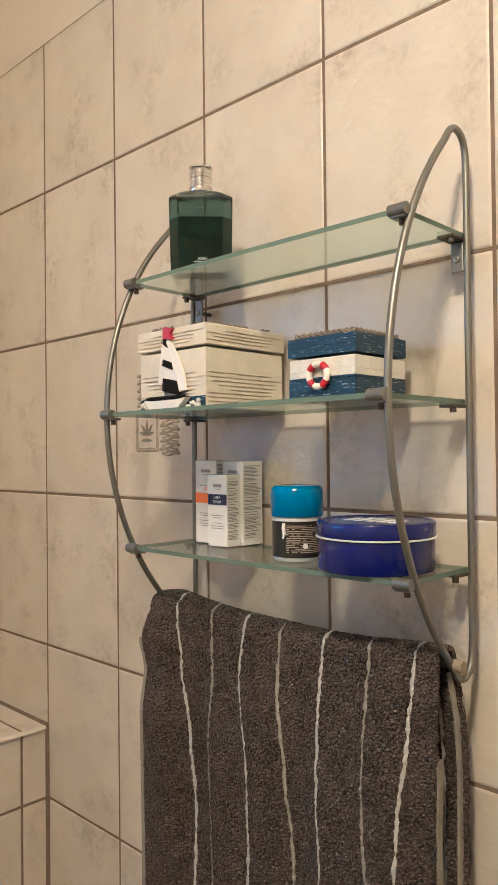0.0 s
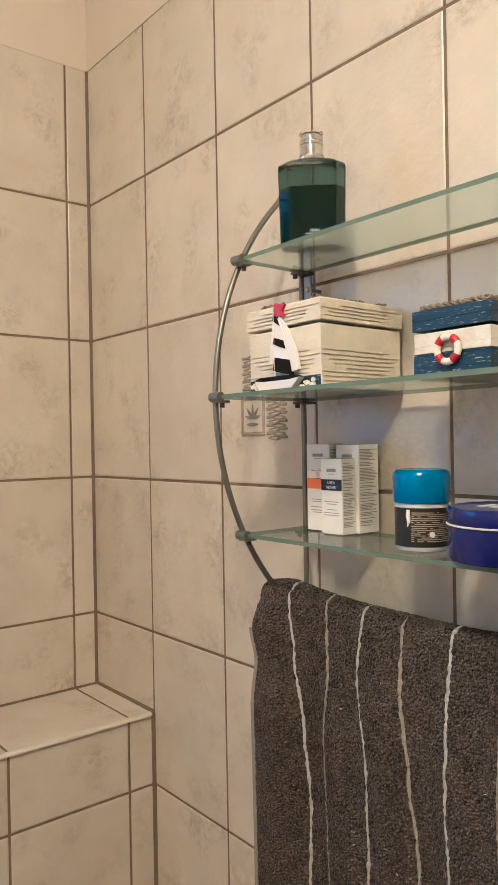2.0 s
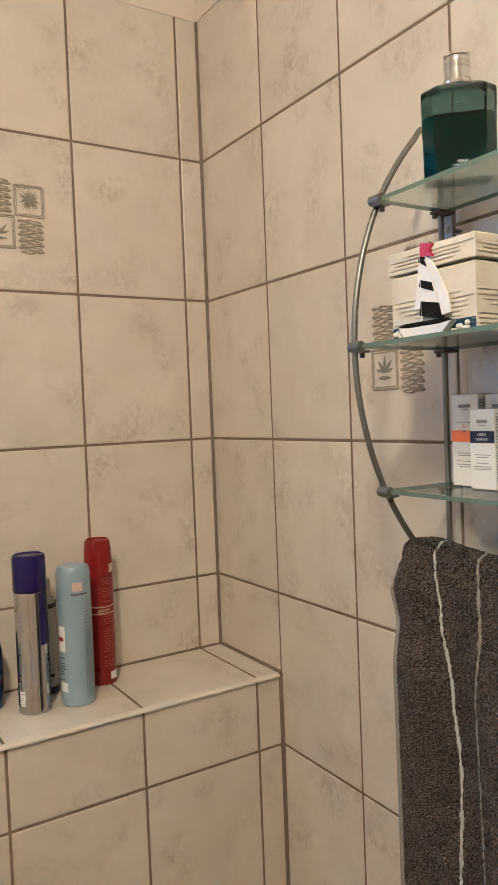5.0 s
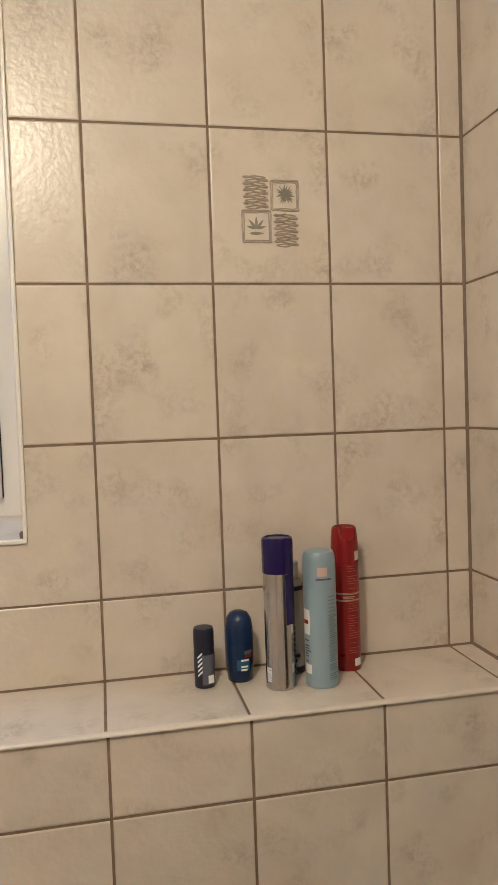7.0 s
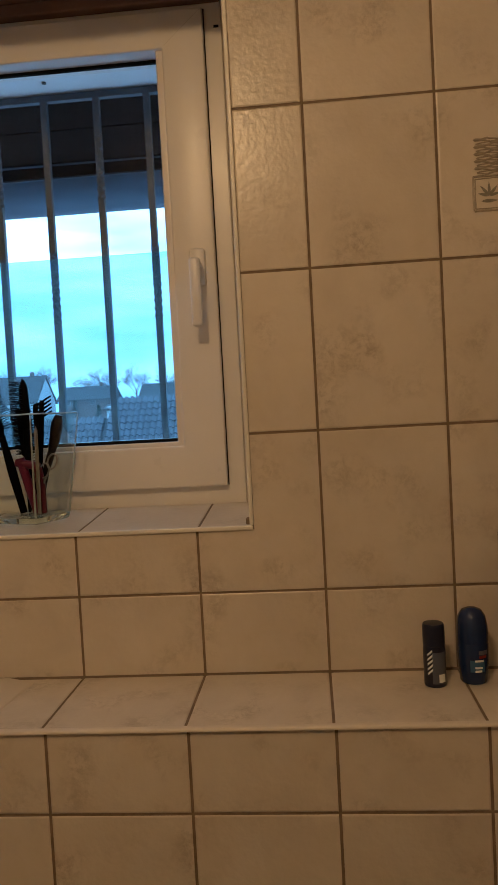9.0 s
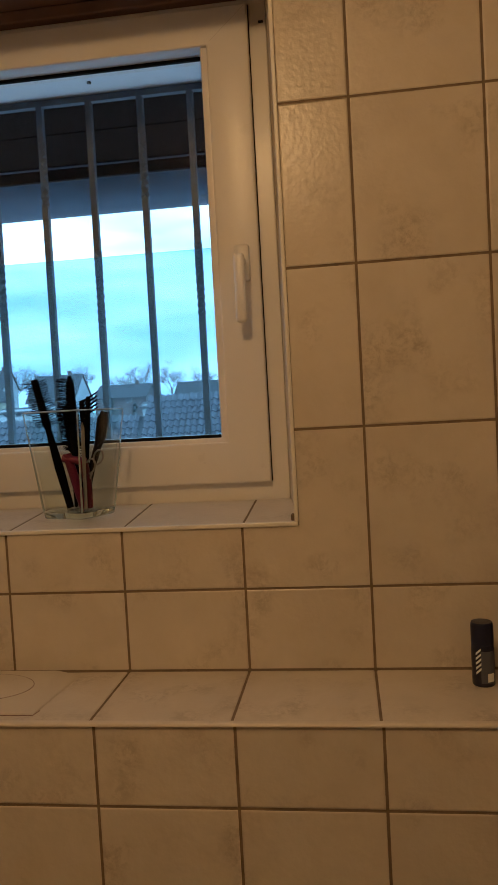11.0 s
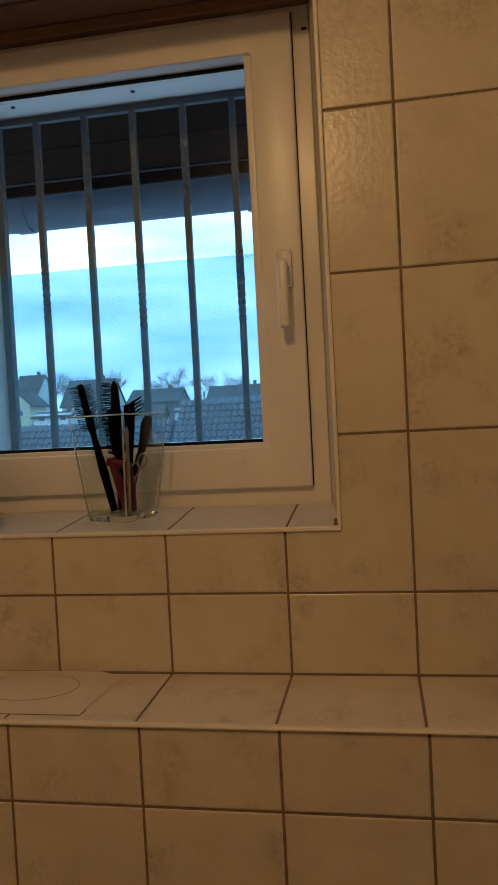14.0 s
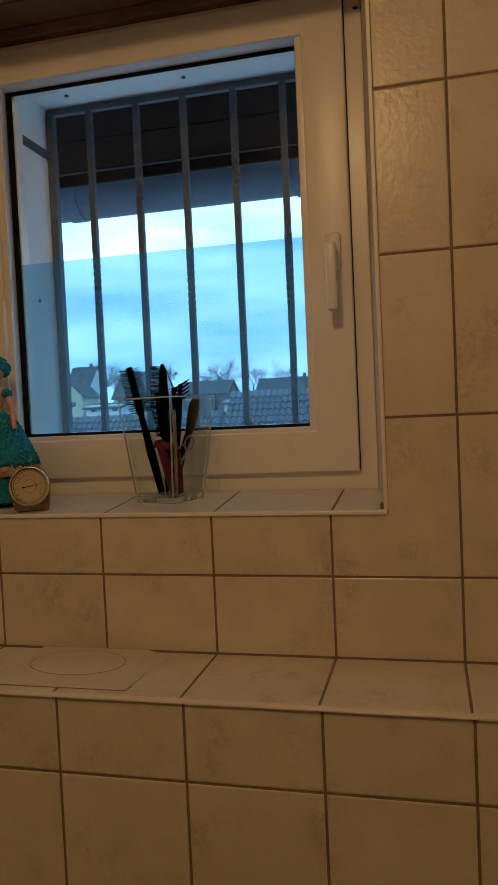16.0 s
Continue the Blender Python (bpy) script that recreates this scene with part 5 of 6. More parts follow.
TEAL = material("teal_print", (0.02, 0.09, 0.20), 0.4)


def shell_patch(at, r, a0, a1, z0, z1, n=10):
    """A label: a curved patch just proud of a round body."""
    bm = bmesh.new()
    row = []
    for k in range(n + 1):
        a = a0 + (a1 - a0) * k / n
        row.append([bm.verts.new((at[0] + q * math.cos(a), at[1] + q * math.sin(a), at[2] + z)) for q, z in ((r - 0.0003, z0), (r + 0.0003, z0), (r + 0.0003, z1), (r - 0.0003, z1))])
    for p, q in zip(row, row[1:]):
        for k in range(4):
            bm.faces.new((p[k], q[k], q[(k + 1) % 4], p[(k + 1) % 4]))
    bm.faces.new(row[0])
    bm.faces.new(row[-1][::-1])
    bmesh.ops.recalc_face_normals(bm, faces=bm.faces[:])
    return bm


def print_lines(at, r, a0, a1, z0, z1, step, seed, thick=0.001):
    rng = random.Random(seed)
    bm = bmesh.new()
    z = z0
    while z < z1:
        e = a0 + (a1 - a0) * rng.uniform(0.5, 1.0)
        n = 6
        row = [[bm.verts.new((at[0] + (r + 0.0007) * math.cos(a0 + (e - a0) * k / n), at[1] + (r + 0.0007) * math.sin(a0 + (e - a0) * k / n), at[2] + q)) for q in (z, z + thick)] for k in range(n + 1)]
        for p, q in zip(row, row[1:]):
            bm.faces.new((p[0], q[0], q[1], p[1]))
        z += step * rng.choice((1, 1, 1, 2))
    return bm


D = math.pi / 180
can = thing("hairspray_can", (-0.373, -0.100, LZ), "silver and purple hairspray can with a purple cap", "spray can", "cans on the ledge")
at = (-0.373, -0.100, LZ)
body = part("can_body", lathe([(0.0225, 0), (0.0240, 0.0015), (0.0240, 0.003), (0.0233, 0.005), (0.0233, 0.172), (0.0225, 0.177)], at, 40), SILVER, can, smooth=True)
part("cap", lathe([(0.0238, 0.1771), (0.0242, 0.179), (0.0240, 0.226), (0.0230, 0.2300), (0.0205, 0.2312), (0.0195, 0.2295), (0.0190, 0.2295)], at, 40), PURPLE, can, "glossy dark purple cap", smooth=True)
part("fading_label", shell_patch(at, 0.0234, -75 * D, 20 * D, 0.100, 0.1765), PURPLE, body)
part("lettering_bars", print_lines(at, 0.0234, -35 * D, -12 * D, 0.02, 0.165, 0.0085, 4, 0.006), BLACKB, body)
part("side_print", print_lines(at, 0.0234, -160 * D, -135 * D, 0.012, 0.15, 0.003, 5), GREYP, body)
part("bottom_label", shell_patch(at, 0.0234, -165 * D, -140 * D, 0.012, 0.034), CARD, body)

can = thing("dry_shampoo_can", (-0.3105, -0.1085, LZ), "pale blue spray can with a domed matching cap", "spray can", "cans on the ledge")
at = (-0.3105, -0.1085, LZ)
body = part("can_body", lathe([(0.0235, 0), (0.0252, 0.0018), (0.0253, 0.004), (0.0253, 0.155)], at, 40), PALEBLUE, can, smooth=True)
part("cap", lathe([(0.0253, 0.1553), (0.0253, 0.194), (0.0244, 0.2015), (0.0218, 0.2065), (0.0150, 0.2085), (0.005, 0.2088)], at, 40), PALEBLUE, can, smooth=True)
part("price_sticker", shell_patch(at, 0.0254, -112 * D, -78 * D, 0.172, 0.185), material("peach_sticker", (0.62, 0.44, 0.36), 0.6), can, "peach coloured sticker")
part("sticker_line", shell_patch(at, 0.0254, -118 * D, -62 * D, 0.166, 0.1685), GREYBLUE, can)
part("front_label", shell_patch(at, 0.0254, -178 * D, -146 * D, 0.082, 0.120), CARD, body, "white product label")
part("label_stripe", shell_patch(at, 0.0258, -176 * D, -152 * D, 0.098, 0.104), REDCAN, body)
part("barcode_label", shell_patch(at, 0.0254, -172 * D, -142 * D, 0.022, 0.036), CARD, body)
part("side_print", print_lines(at, 0.0254, -78 * D, -30 * D, 0.014, 0.14, 0.0028, 6), material("teal_grey_print", (0.14, 0.20, 0.22), 0.5), body)
part("front_print", print_lines(at, 0.0254, -172 * D, -140 * D, 0.040, 0.073, 0.004, 8, 0.002), GREYBLUE, body)

can = thing("red_spray_can", (-0.2495, -0.051, LZ), "red spray can with tapering trigger cap", "spray can", "cans on the ledge")
at = (-0.2495, -0.051, LZ)
body = part("can_body", lathe([(0.0215, 0), (0.0222, 0.002), (0.0222, 0.169), (0.0215, 0.173)], at, 36), REDCAN, can, smooth=True)
bm = lathe([(0.0222, 0.1731), (0.0222, 0.196), (0.0215, 0.214), (0.0200, 0.227), (0.0185, 0.2315), (0.016, 0.2325), (0.0155, 0.230), (0.0150, 0.230)], at, 36)
cap = part("cap", bm, material("red_plastic", (0.215, 0.007, 0.004), 0.25), can, "glossy red cap with thumb rest", smooth=True)
part("trigger", add_prism(bmesh.new(), [(-0.011, 0.2325), (0.011, 0.2325), (0.010, 0.218), (0.005, 0.211), (-0.005, 0.211), (-0.010, 0.218)], lambda u, v, w: Vector((at[0] - 0.001 + u, at[1] - 0.0185 - w, at[2] + v)), 0.0035), material("dark_red_plastic", (0.25, 0.012, 0.008), 0.3), cap)
part("round_badge", shell_patch(at, 0.0223, -62 * D, -32 * D, 0.179, 0.193), material("cream_badge", (0.6, 0.5, 0.35), 0.4), can)
GOLD = material("gold_band", (0.50, 0.41, 0.26), 0.35, metal=0.4)
for z0 in (0.1135, 0.1245):
    part("gold_line", shell_patch(at, 0.0223, -175 * D, -5 * D, z0, z0 + 0.0025), GOLD, body)
part("gold_lettering", print_lines(at, 0.0223, -120 * D, -40 * D, 0.1178, 0.1225, 0.0026, 14, 0.0015), GOLD, body)
part("side_print", print_lines(at, 0.0223, -100 * D, -45 * D, 0.03, 0.172, 0.004, 12), material("pale_red_print", (0.36, 0.10, 0.08), 0.4), body)
part("barcode_label", shell_patch(at, 0.0223, -75 * D, -40 * D, 0.008, 0.020), CARD, body)

at = (-0.338, -0.042, LZ)
can = thing("shaving_bottle", at, "clear plastic bottle with black lettering behind the cans", "bottle", "cans on the ledge")
body = part("bottle_body", lathe([(0.017, 0), (0.019, 0.002), (0.019, 0.140), (0.015, 0.150), (0.010, 0.153)], at, 28), material("milky_clear_plastic", (0.55, 0.54, 0.50), 0.2, trans=0.3), can, smooth=True)
part("cap", lathe([(0.012, 0.1531), (0.012, 0.178), (0.010, 0.180)], at, 24), material("beige_cap", (0.5, 0.46, 0.38), 0.35), can, smooth=True)
part("label", shell_patch(at, 0.0191, -170 * D, -10 * D, 0.135, 0.142), BLACKB, body)
part("lettering_bars", print_lines(at, 0.0191, -130 * D, -60 * D, 0.02, 0.06, 0.008, 4, 0.005), BLACKB, body)
part("base_band", shell_patch(at, 0.0191, -170 * D, -10 * D, 0.002, 0.012), BLACKB, body)

at = (-0.4285, -0.052, LZ)
ro = thing("roll_on_deodorant", at, "dark blue roll-on deodorant with a domed cap", "deodorant", "cans on the ledge")
body = part("flask", lathe([(0.0180, 0), (0.0195, 0.002), (0.0218, 0.028), (0.0227, 0.056), (0.0220, 0.060)], at, 36, 1.0), DKBLUE, ro, smooth=True)
part("cap", lathe([(0.0224, 0.0602), (0.0228, 0.063), (0.0222, 0.084), (0.0196, 0.098), (0.0143, 0.1065), (0.0065, 0.1100), (0.001, 0.1104)], at, 36, 1.0), DKBLUE, ro, smooth=True)
part("label_blob", shell_patch(at, 0.0226, -112 * D, -58 * D, 0.020, 0.037), TEAL, body)
part("name_plate", shell_patch(at, 0.0230, -80 * D, -44 * D, 0.045, 0.051), GREYBLUE, body)
part("orange_stripe", shell_patch(at, 0.0228, -78 * D, -48 * D, 0.040, 0.0438), REDCAN, body)
part("small_print", print_lines(at, 0.0228, -95 * D, -55 * D, 0.020, 0.036, 0.005, 3, 0.003), PRINT, body)

at = (-0.4865, -0.064, LZ)
ro = thing("roll_on_deodorant", at, "small blue-black roll-on deodorant with a flat cap", "deodorant", "cans on the ledge")
body = part("flask", lathe([(0.0150, 0), (0.0160, 0.0015), (0.0163, 0.052), (0.0155, 0.060)], at, 32), BLACKB, ro, smooth=True)
part("cap", lathe([(0.0157, 0.0602), (0.0160, 0.062), (0.0160, 0.087), (0.0150, 0.0910), (0.0145, 0.0918), (0.010, 0.0922)], at, 32), BLACKB, ro, smooth=True)
part("label", shell_patch(at, 0.0164, -110 * D, -35 * D, 0.006, 0.052), GREYBLUE, body)
part("barcode_label", shell_patch(at, 0.0168, -78 * D, -42 * D, 0.008, 0.020), PRINT, body)
bm = bmesh.new()
for k in range(5):
    z = 0.018 + k * 0.007
    row = []
    for q in range(4):
        a = (-135 + q * 9) * D
        row.append([bm.verts.new((at[0] + 0.0168 * math.cos(a), at[1] + 0.0168 * math.sin(a), LZ + z + q * 0.0025 + w)) for w in (0, 0.0035)])
    for p, q in zip(row, row[1:]):
        bm.faces.new((p[0], q[0], q[1], p[1]))
part("slanted_stripes", bm, PRINT, body)

# ---- flush plate set into the ledge ----
FLUSH = material("ivory_plastic", (0.60, 0.545, 0.45), 0.35, vary=0.04, scale=20)
flush = thing("flush_plate", (-1.232, -0.105, LZ), "ivory plastic cistern flush plate let into the ledge", "flush plate")
bm = bmesh.new()
lv = [((-1.347, -1.126, -0.176, -0.022), 0.0, 0.0), ((-1.3465, -1.1265, -0.1755, -0.0225), 0.0014, 0.0018), ((-1.340, -1.138, -0.1735, -0.026), 0.0025, 0.0105)]
prev = None
for (a, b, c, d), z, zb_ in lv:
    b2 = b + (0.011 if z > 0 else 0.014)
    rg = [bm.verts.new((x, y, LZ + q)) for x, y, q in ((a, c, z), (b, c, z), (b2 if z < 0.0018 else b - 0.012, d, zb_), (a, d, zb_))]
    if prev:
        for k in range(4):
            bm.faces.new((prev[k], prev[(k + 1) % 4], rg[(k + 1) % 4], rg[k]))
    prev = rg
bm.faces.new(prev)
plate = part("plate", bm, FLUSH, flush)
part("plate_gap", tube([(-1.347, -0.1765, LZ + 0.0003), (-1.1262, -0.1765, LZ + 0.0003), (-1.1225, -0.160, LZ + 0.0003)], 0.0006, 5), BROWN, flush)


def plate_z(y):
    """The plate rises from its front edge to the wall."""
    return 0.0025 + 0.0080 * (y + 0.1735) / 0.1475


bm = bmesh.new()
add_lathe(bm, [(0.0805, -0.0006), (0.0805, 0.0004), (0.078, 0.0011), (0.03, 0.0004)], (-1.246, -0.088, LZ), 48, 0.60)
for v in bm.verts:
    v.co.z += plate_z(v.co.y)
part("button", bm, FLUSH, plate, "oval push button", smooth=True)
part("button_gap", tube(ring_points((-1.246, -0.088, LZ + plate_z(-0.088)), 0.0812, 0.0487, (1, 0, 0), (0, 0.9985, 0.0542), 48), 0.0006, 5, closed=True), BROWN, plate)
part("split_line", tube([(-1.202, -0.050, LZ + plate_z(-0.050) + 0.0005), (-1.204, -0.057, LZ + plate_z(-0.057) + 0.0005), (-1.209, -0.064, LZ + plate_z(-0.064) + 0.0005)], 0.0005, 5), BROWN, plate)

# ---- on the window sill ----
def sill_z(y):
    return SILL_Z + 0.0012 + 0.0785 * y


vase = thing("glass_tumbler", (-1.140, 0.085, sill_z(0.085)), "tapered square clear glass vase holding brushes and combs", "vase")
VB = Vector((-1.136, 0.085, sill_z(0.085) + 0.003))


def sq(h, r=0.006):
    out = []
    for sx, sy, a0 in ((1, 1, 0), (-1, 1, 90), (-1, -1, 180), (1, -1, 270)):
        for k in range(4):
            a = radians(a0 + 30 * k)
            out.append(((h - r) * sx + r * math.cos(a), (h - r) * sy + r * math.sin(a)))
    return out


def vf(u, w, z):
    c, s = math.cos(-0.36), math.sin(-0.36)
    return VB + Vector((u * c - w * s, (u * s + w * c) * 0.95, z + 0.0785 * 0))


outer = [(sq(0.0455), 0.0105), (sq(0.0630), 0.183)]
foot = part("foot", loft([(sq(0.0425), 0), (sq(0.0443), 0.002), (sq(0.0454), 0.0103)], vf), CLEAR, vase, "thick solid glass foot", smooth=True)
foot.visible_shadow = False
bm = loft(outer + [(sq(0.0612), 0.1845), (sq(0.0592), 0.183), (sq(0.0418), 0.016), (sq(0.0408, 0.004), 0.0145)], vf)
glass = part("glass", bm, VASE, vase, smooth=True)
glass.visible_shadow = False
# pale rods paint the bright reflections along the glass rim and corners
GLASS_GLINT = material("pale_glass_glint", (0.62, 0.72, 0.72), 0.06, trans=0.55, ior=1.4)
part("rim", tube([vf(u, w, 0.1838) for u, w in sq(0.0621)], 0.0013, 6, closed=True), GLASS_GLINT, vase, "pale rod painting the bright glint along the glass rim", smooth=True)
for k in range(4):
    lo_, hi_ = sq(0.0450)[4 * k + 1], sq(0.0624)[4 * k + 1]
    part("corner_edge", tube([vf(*lo_, 0.011), vf(*hi_, 0.1825)], [0.0020, 0.0012], 6), GLASS_GLINT, vase, smooth=True)

BLACKP = material("black_plastic", (0.004, 0.004, 0.005), 0.8, shiny=0.05)
PINK = material("magenta_plastic", (0.13, 0.010, 0.042), 0.35)
BROWNP = material("brown_tortoise_plastic", (0.016, 0.009, 0.006), 0.4, vary=0.5, scale=80)


def round_brush(base, tip, label, head=0.085, r=0.0065, bristle=0.014, rows=20, spine=None):
    """A brush; with spine given, the bristles stand on the other side only."""
    base, tip = Vector(base), Vector(tip)
    d = (tip - base).normalized()
    L = (tip - base).length
    top = thing("hairbrush", base, label, "hairbrush", "brushes in the vase")
    neck = base + d * (L - head)
    part("handle", tube([base, base + d * (L - head) * 0.5, base + d * (L - head) * 0.85, neck], [0.006, 0.0078, 0.006, 0.0052], 12), BLACKP, top, smooth=True)
    ends = [r, r * 1.1, r * 0.95, r * 0.9] if spine is None else [r, r * 1.15, r * 0.8, r * 0.25]
    part("barrel", tube([neck, neck + d * 0.006, tip - d * 0.012, tip], [0.0055] + ends[1:], 14), BLACKP, top, smooth=True)
    u = Vector((1, 0, 0))
    u = (u - d * u.dot(d)).normalized()
    w = d.cross(u)
    bm = bmesh.new()
    rng = random.Random(int(L * 1e4))
    for k in range(rows):
        for j in range(12):
            a = 2 * math.pi * (j + 0.5 * (k % 2)) / 12
            if spine is not None and math.cos(a) * spine > 0.25:
                continue
            o = u * math.cos(a) + w * math.sin(a)
            p = neck + d * (0.006 + (head - 0.012) * k / (rows - 1))
            add_tube(bm, [p + o * r * 0.7, p + o * (r + bristle * rng.uniform(0.85, 1.1)) + d * rng.uniform(0.001, 0.004)], 0.0006, 3)
    part("bristles", bm, BLACKP, top)


zb = VB.z + 0.0155
round_brush((-1.150, 0.078, zb), (-1.196, 0.066, 1.606), "black hairbrush with a slim rectangular head", 0.088)
round_brush((-1.139, 0.086, zb), (-1.136, 0.075, 1.610), "black hairbrush with bristles on one side", 0.085, 0.0085, 0.016, 24, 1)
round_brush((-1.134, 0.098, zb), (-1.150, 0.090, 1.560), "black round hairbrush with dense bristles", 0.085, 0.009, 0.010, 28)


def comb(base, tip, across, label, n, mat, depth=0.030, tooth=0.0009, span=0.55):
    base, tip, across = Vector(base), Vector(tip), Vector(across).normalized()
    d = (tip - base).normalized()
    L = (tip - base).length
    top = thing("comb", base, label, "comb", "brushes in the vase")
    a = base + d * L * (1 - span)
    part("handle", tube([base, base + d * L * 0.3, a], [0.0035, 0.005, 0.0045], 8), mat, top, smooth=True)
    part("spine", tube([a, a + d * L * span * 0.5, tip], [0.0048, 0.0052, 0.004], 8), mat, top, smooth=True)
    for k in range(n):
        p = a + d * L * span * (k + 0.5) / n
        part("tooth", tube([p, p + across * depth], [tooth, tooth * 0.6], 5), mat, top)


comb((-1.125, 0.080, zb), (-1.098, 0.058, 1.572), (-0.85, 0.02, -0.25), "black fine-toothed plastic comb in the vase", 22, BLACKP, 0.024)
comb((-1.118, 0.086, zb), (-1.112, 0.062, 1.566), (0.72, 0.02, 0.42), "black wide-toothed plastic styling comb", 5, BLACKP, 0.032, 0.0022, 0.17)
hb = thing("paddle_brush", (-1.140, 0.060, zb), "magenta plastic hairbrush handle standing in the vase", "hairbrush", "brushes in the vase")
part("handle", tube([(-1.122, 0.066, zb), (-1.130, 0.062, zb + 0.04), (-1.143, 0.058, zb + 0.095)], [0.0065, 0.008, 0.0075], 12), PINK, hb, smooth=True)
part("crossbar", tube([(-1.150, 0.058, zb + 0.088), (-1.110, 0.058, zb + 0.080)], 0.007, 10), PINK, hb, smooth=True)
part("second_handle", tube([(-1.112, 0.070, zb), (-1.112, 0.064, zb + 0.05), (-1.114, 0.060, zb + 0.078)], [0.006, 0.008, 0.007], 12), material("dark_berry_plastic", (0.10, 0.008, 0.02), 0.35), hb, smooth=True)
br = thing("wooden_hairbrush", (-1.10, 0.09, zb), "brown tortoise hairbrush leaning in the vase", "hairbrush", "brushes in the vase")
part("handle", tube([(-1.128, 0.090, zb), (-1.110, 0.088, zb + 0.07), (-1.098, 0.086, zb + 0.10)], [0.005, 0.006, 0.007], 10), BROWNP, br, smooth=True)
part("head", tube([(-1.098, 0.086, zb + 0.10), (-1.091, 0.085, zb + 0.12), (-1.084, 0.084, zb + 0.15), (-1.079, 0.083, zb + 0.165)], [0.006, 0.009, 0.0105, 0.006], 14), BROWNP, br, smooth=True)
sc = thing("nail_scissors", (-1.10, 0.06, zb), "small steel nail scissors in the vase", "scissors", "brushes in the vase")
part("blades", tube([(-1.130, 0.070, zb), (-1.105, 0.062, zb + 0.06)], 0.0022, 6), SCREW, sc)
part("blades", tube([(-1.134, 0.072, zb), (-1.101, 0.060, zb + 0.06)], 0.002, 6), SCREW, sc)
for o in (-0.006, 0.009):
    part("finger_ring", tube(ring_points((-1.097 + o, 0.060, zb + 0.078 + o), 0.008, 0.013, (0.93, 0, -0.35), (0.35, 0, 0.93), 24), 0.0016, 8, closed=True), SCREW, sc, smooth=True)
nf = thing("nail_file", (-1.09, 0.05, zb), "pale nail file standing in the vase", "nail file", "brushes in the vase")
part("file", add_prism(bmesh.new(), [(-0.003, 0), (0.003, 0), (0.003, 0.14), (0, 0.148), (-0.003, 0.14)], lambda u, v, w: Vector((-1.112 + u + v * 0.03, 0.050 + w - v * 0.03, zb + v)), 0.001), material("pale_emery", (0.30, 0.28, 0.25), 0.8), nf)

BRASS = material("worn_brass", (0.34, 0.215, 0.125), 0.22, metal=0.9, vary=0.3, scale=60)
DIAL = material("ivory_dial", (0.52, 0.45, 0.30), 0.5, vary=0.08, scale=30)
hy = thing("hygrometer", (-1.383, 0.030, sill_z(0.03)), "round brass hygrometer with an ivory dial on a foot", "hygrometer")
HC = Vector((-1.383, 0.030, sill_z(0.03) + 0.0435))
HT = Matrix.Translation(HC) @ Matrix.Rotation(0.36, 4, "Z") @ Matrix.Rotation(math.pi / 2 - 0.1, 4, "X")
case = part("case", lathe([(0.029, -0.010), (0.0345, -0.009), (0.0358, -0.004), (0.0358, 0.006), (0.0345, 0.0085), (0.0325, 0.0075), (0.0315, 0.0045), (0.031, 0.0040)], seg=48), BRASS, hy, smooth=True)
case.matrix_basis = HT
dial = part("dial", lathe([(0.0314, 0.0038), (0.0312, 0.0046), (0.002, 0.0047)], seg=48), DIAL, case)
bm = bmesh.new()
for k in range(11):
    a = radians(215 - 25 * k)
    c, s = math.cos(a), math.sin(a)
    add_tube(bm, [(0.0225 * c, 0.0225 * s, 0.005), (0.0265 * c, 0.0265 * s, 0.005)], 0.0004, 4)
add_tube(bm, [(0.0205 * math.cos(radians(a)), 0.0205 * math.sin(radians(a)), 0.005) for a in range(-35, 216, 8)], 0.00025, 4)
part("scale_marks", bm, INK, case)
part("dial_ring", tube(ring_points((0, 0, 0.0050), 0.0285, 0.0285, (1, 0, 0), (0, 1, 0), 40), 0.0004, 5, closed=True), INK, case)
part("inner_ring", tube(ring_points((0, 0, 0.0049), 0.0120, 0.0120, (1, 0, 0), (0, 1, 0), 32), 0.0003, 5, closed=True), INK, case)
part("bezel", tube(ring_points((0, 0, 0.0080), 0.0338, 0.0338, (1, 0, 0), (0, 1, 0), 48), 0.0019, 8, closed=True), CHROME, case, "polished bright bezel", smooth=True)
part("needle", tube([(-0.013, -0.002, 0.0058), (-0.004, -0.0006, 0.0058), (0.020, 0.0045, 0.0058)], [0.0013, 0.0007, 0.0003], 5), INK, case)
part("foot", add_prism(bmesh.new(), [(-0.029, 0), (0.030, 0), (0.031, 0.004), (0.034, 0.034), (-0.034, 0.034), (-0.030, 0.004)], lambda u, v, w: Vector((HC.x + 0.936 * u - 0.352 * (0.017 - w), HC.y + 0.352 * u + 0.936 * (0.017 - w), sill_z(0.025) + v)), 0.017), BRASS, hy)
part("hanging_loop", tube(ring_points(HC + Vector((-0.003, 0.002, 0.0375)), 0.010, 0.0045, (1, 0.2, 0), (0, 0, 1), 20), 0.0014, 6, closed=True), BRASS, hy, smooth=True)

# the doll on the sill: one plain mesh
WOOLT = material("teal_wool", (0.02, 0.27, 0.36), 0.95, vary=0.5, scale=160, bump=0.9, bump_scale=420)
WOOLC = material("cream_crochet", (0.60, 0.42, 0.28), 0.9, vary=0.3, scale=160, bump=0.8, bump_scale=420)
VINYL = material("doll_vinyl", (0.55, 0.30, 0.20), 0.45)
bm = bmesh.new()
dz = sill_z(0.10)
dc = (-1.486, 0.098, dz + 0.002)
add_lathe(bm, [(0.050, 0), (0.057, 0.004), (0.060, 0.03), (0.060, 0.056)], dc, 40, mi=0)
add_lathe(bm, [(0.066, 0.052), (0.071, 0.060), (0.070, 0.070), (0.064, 0.078)], dc, 40, mi=1)
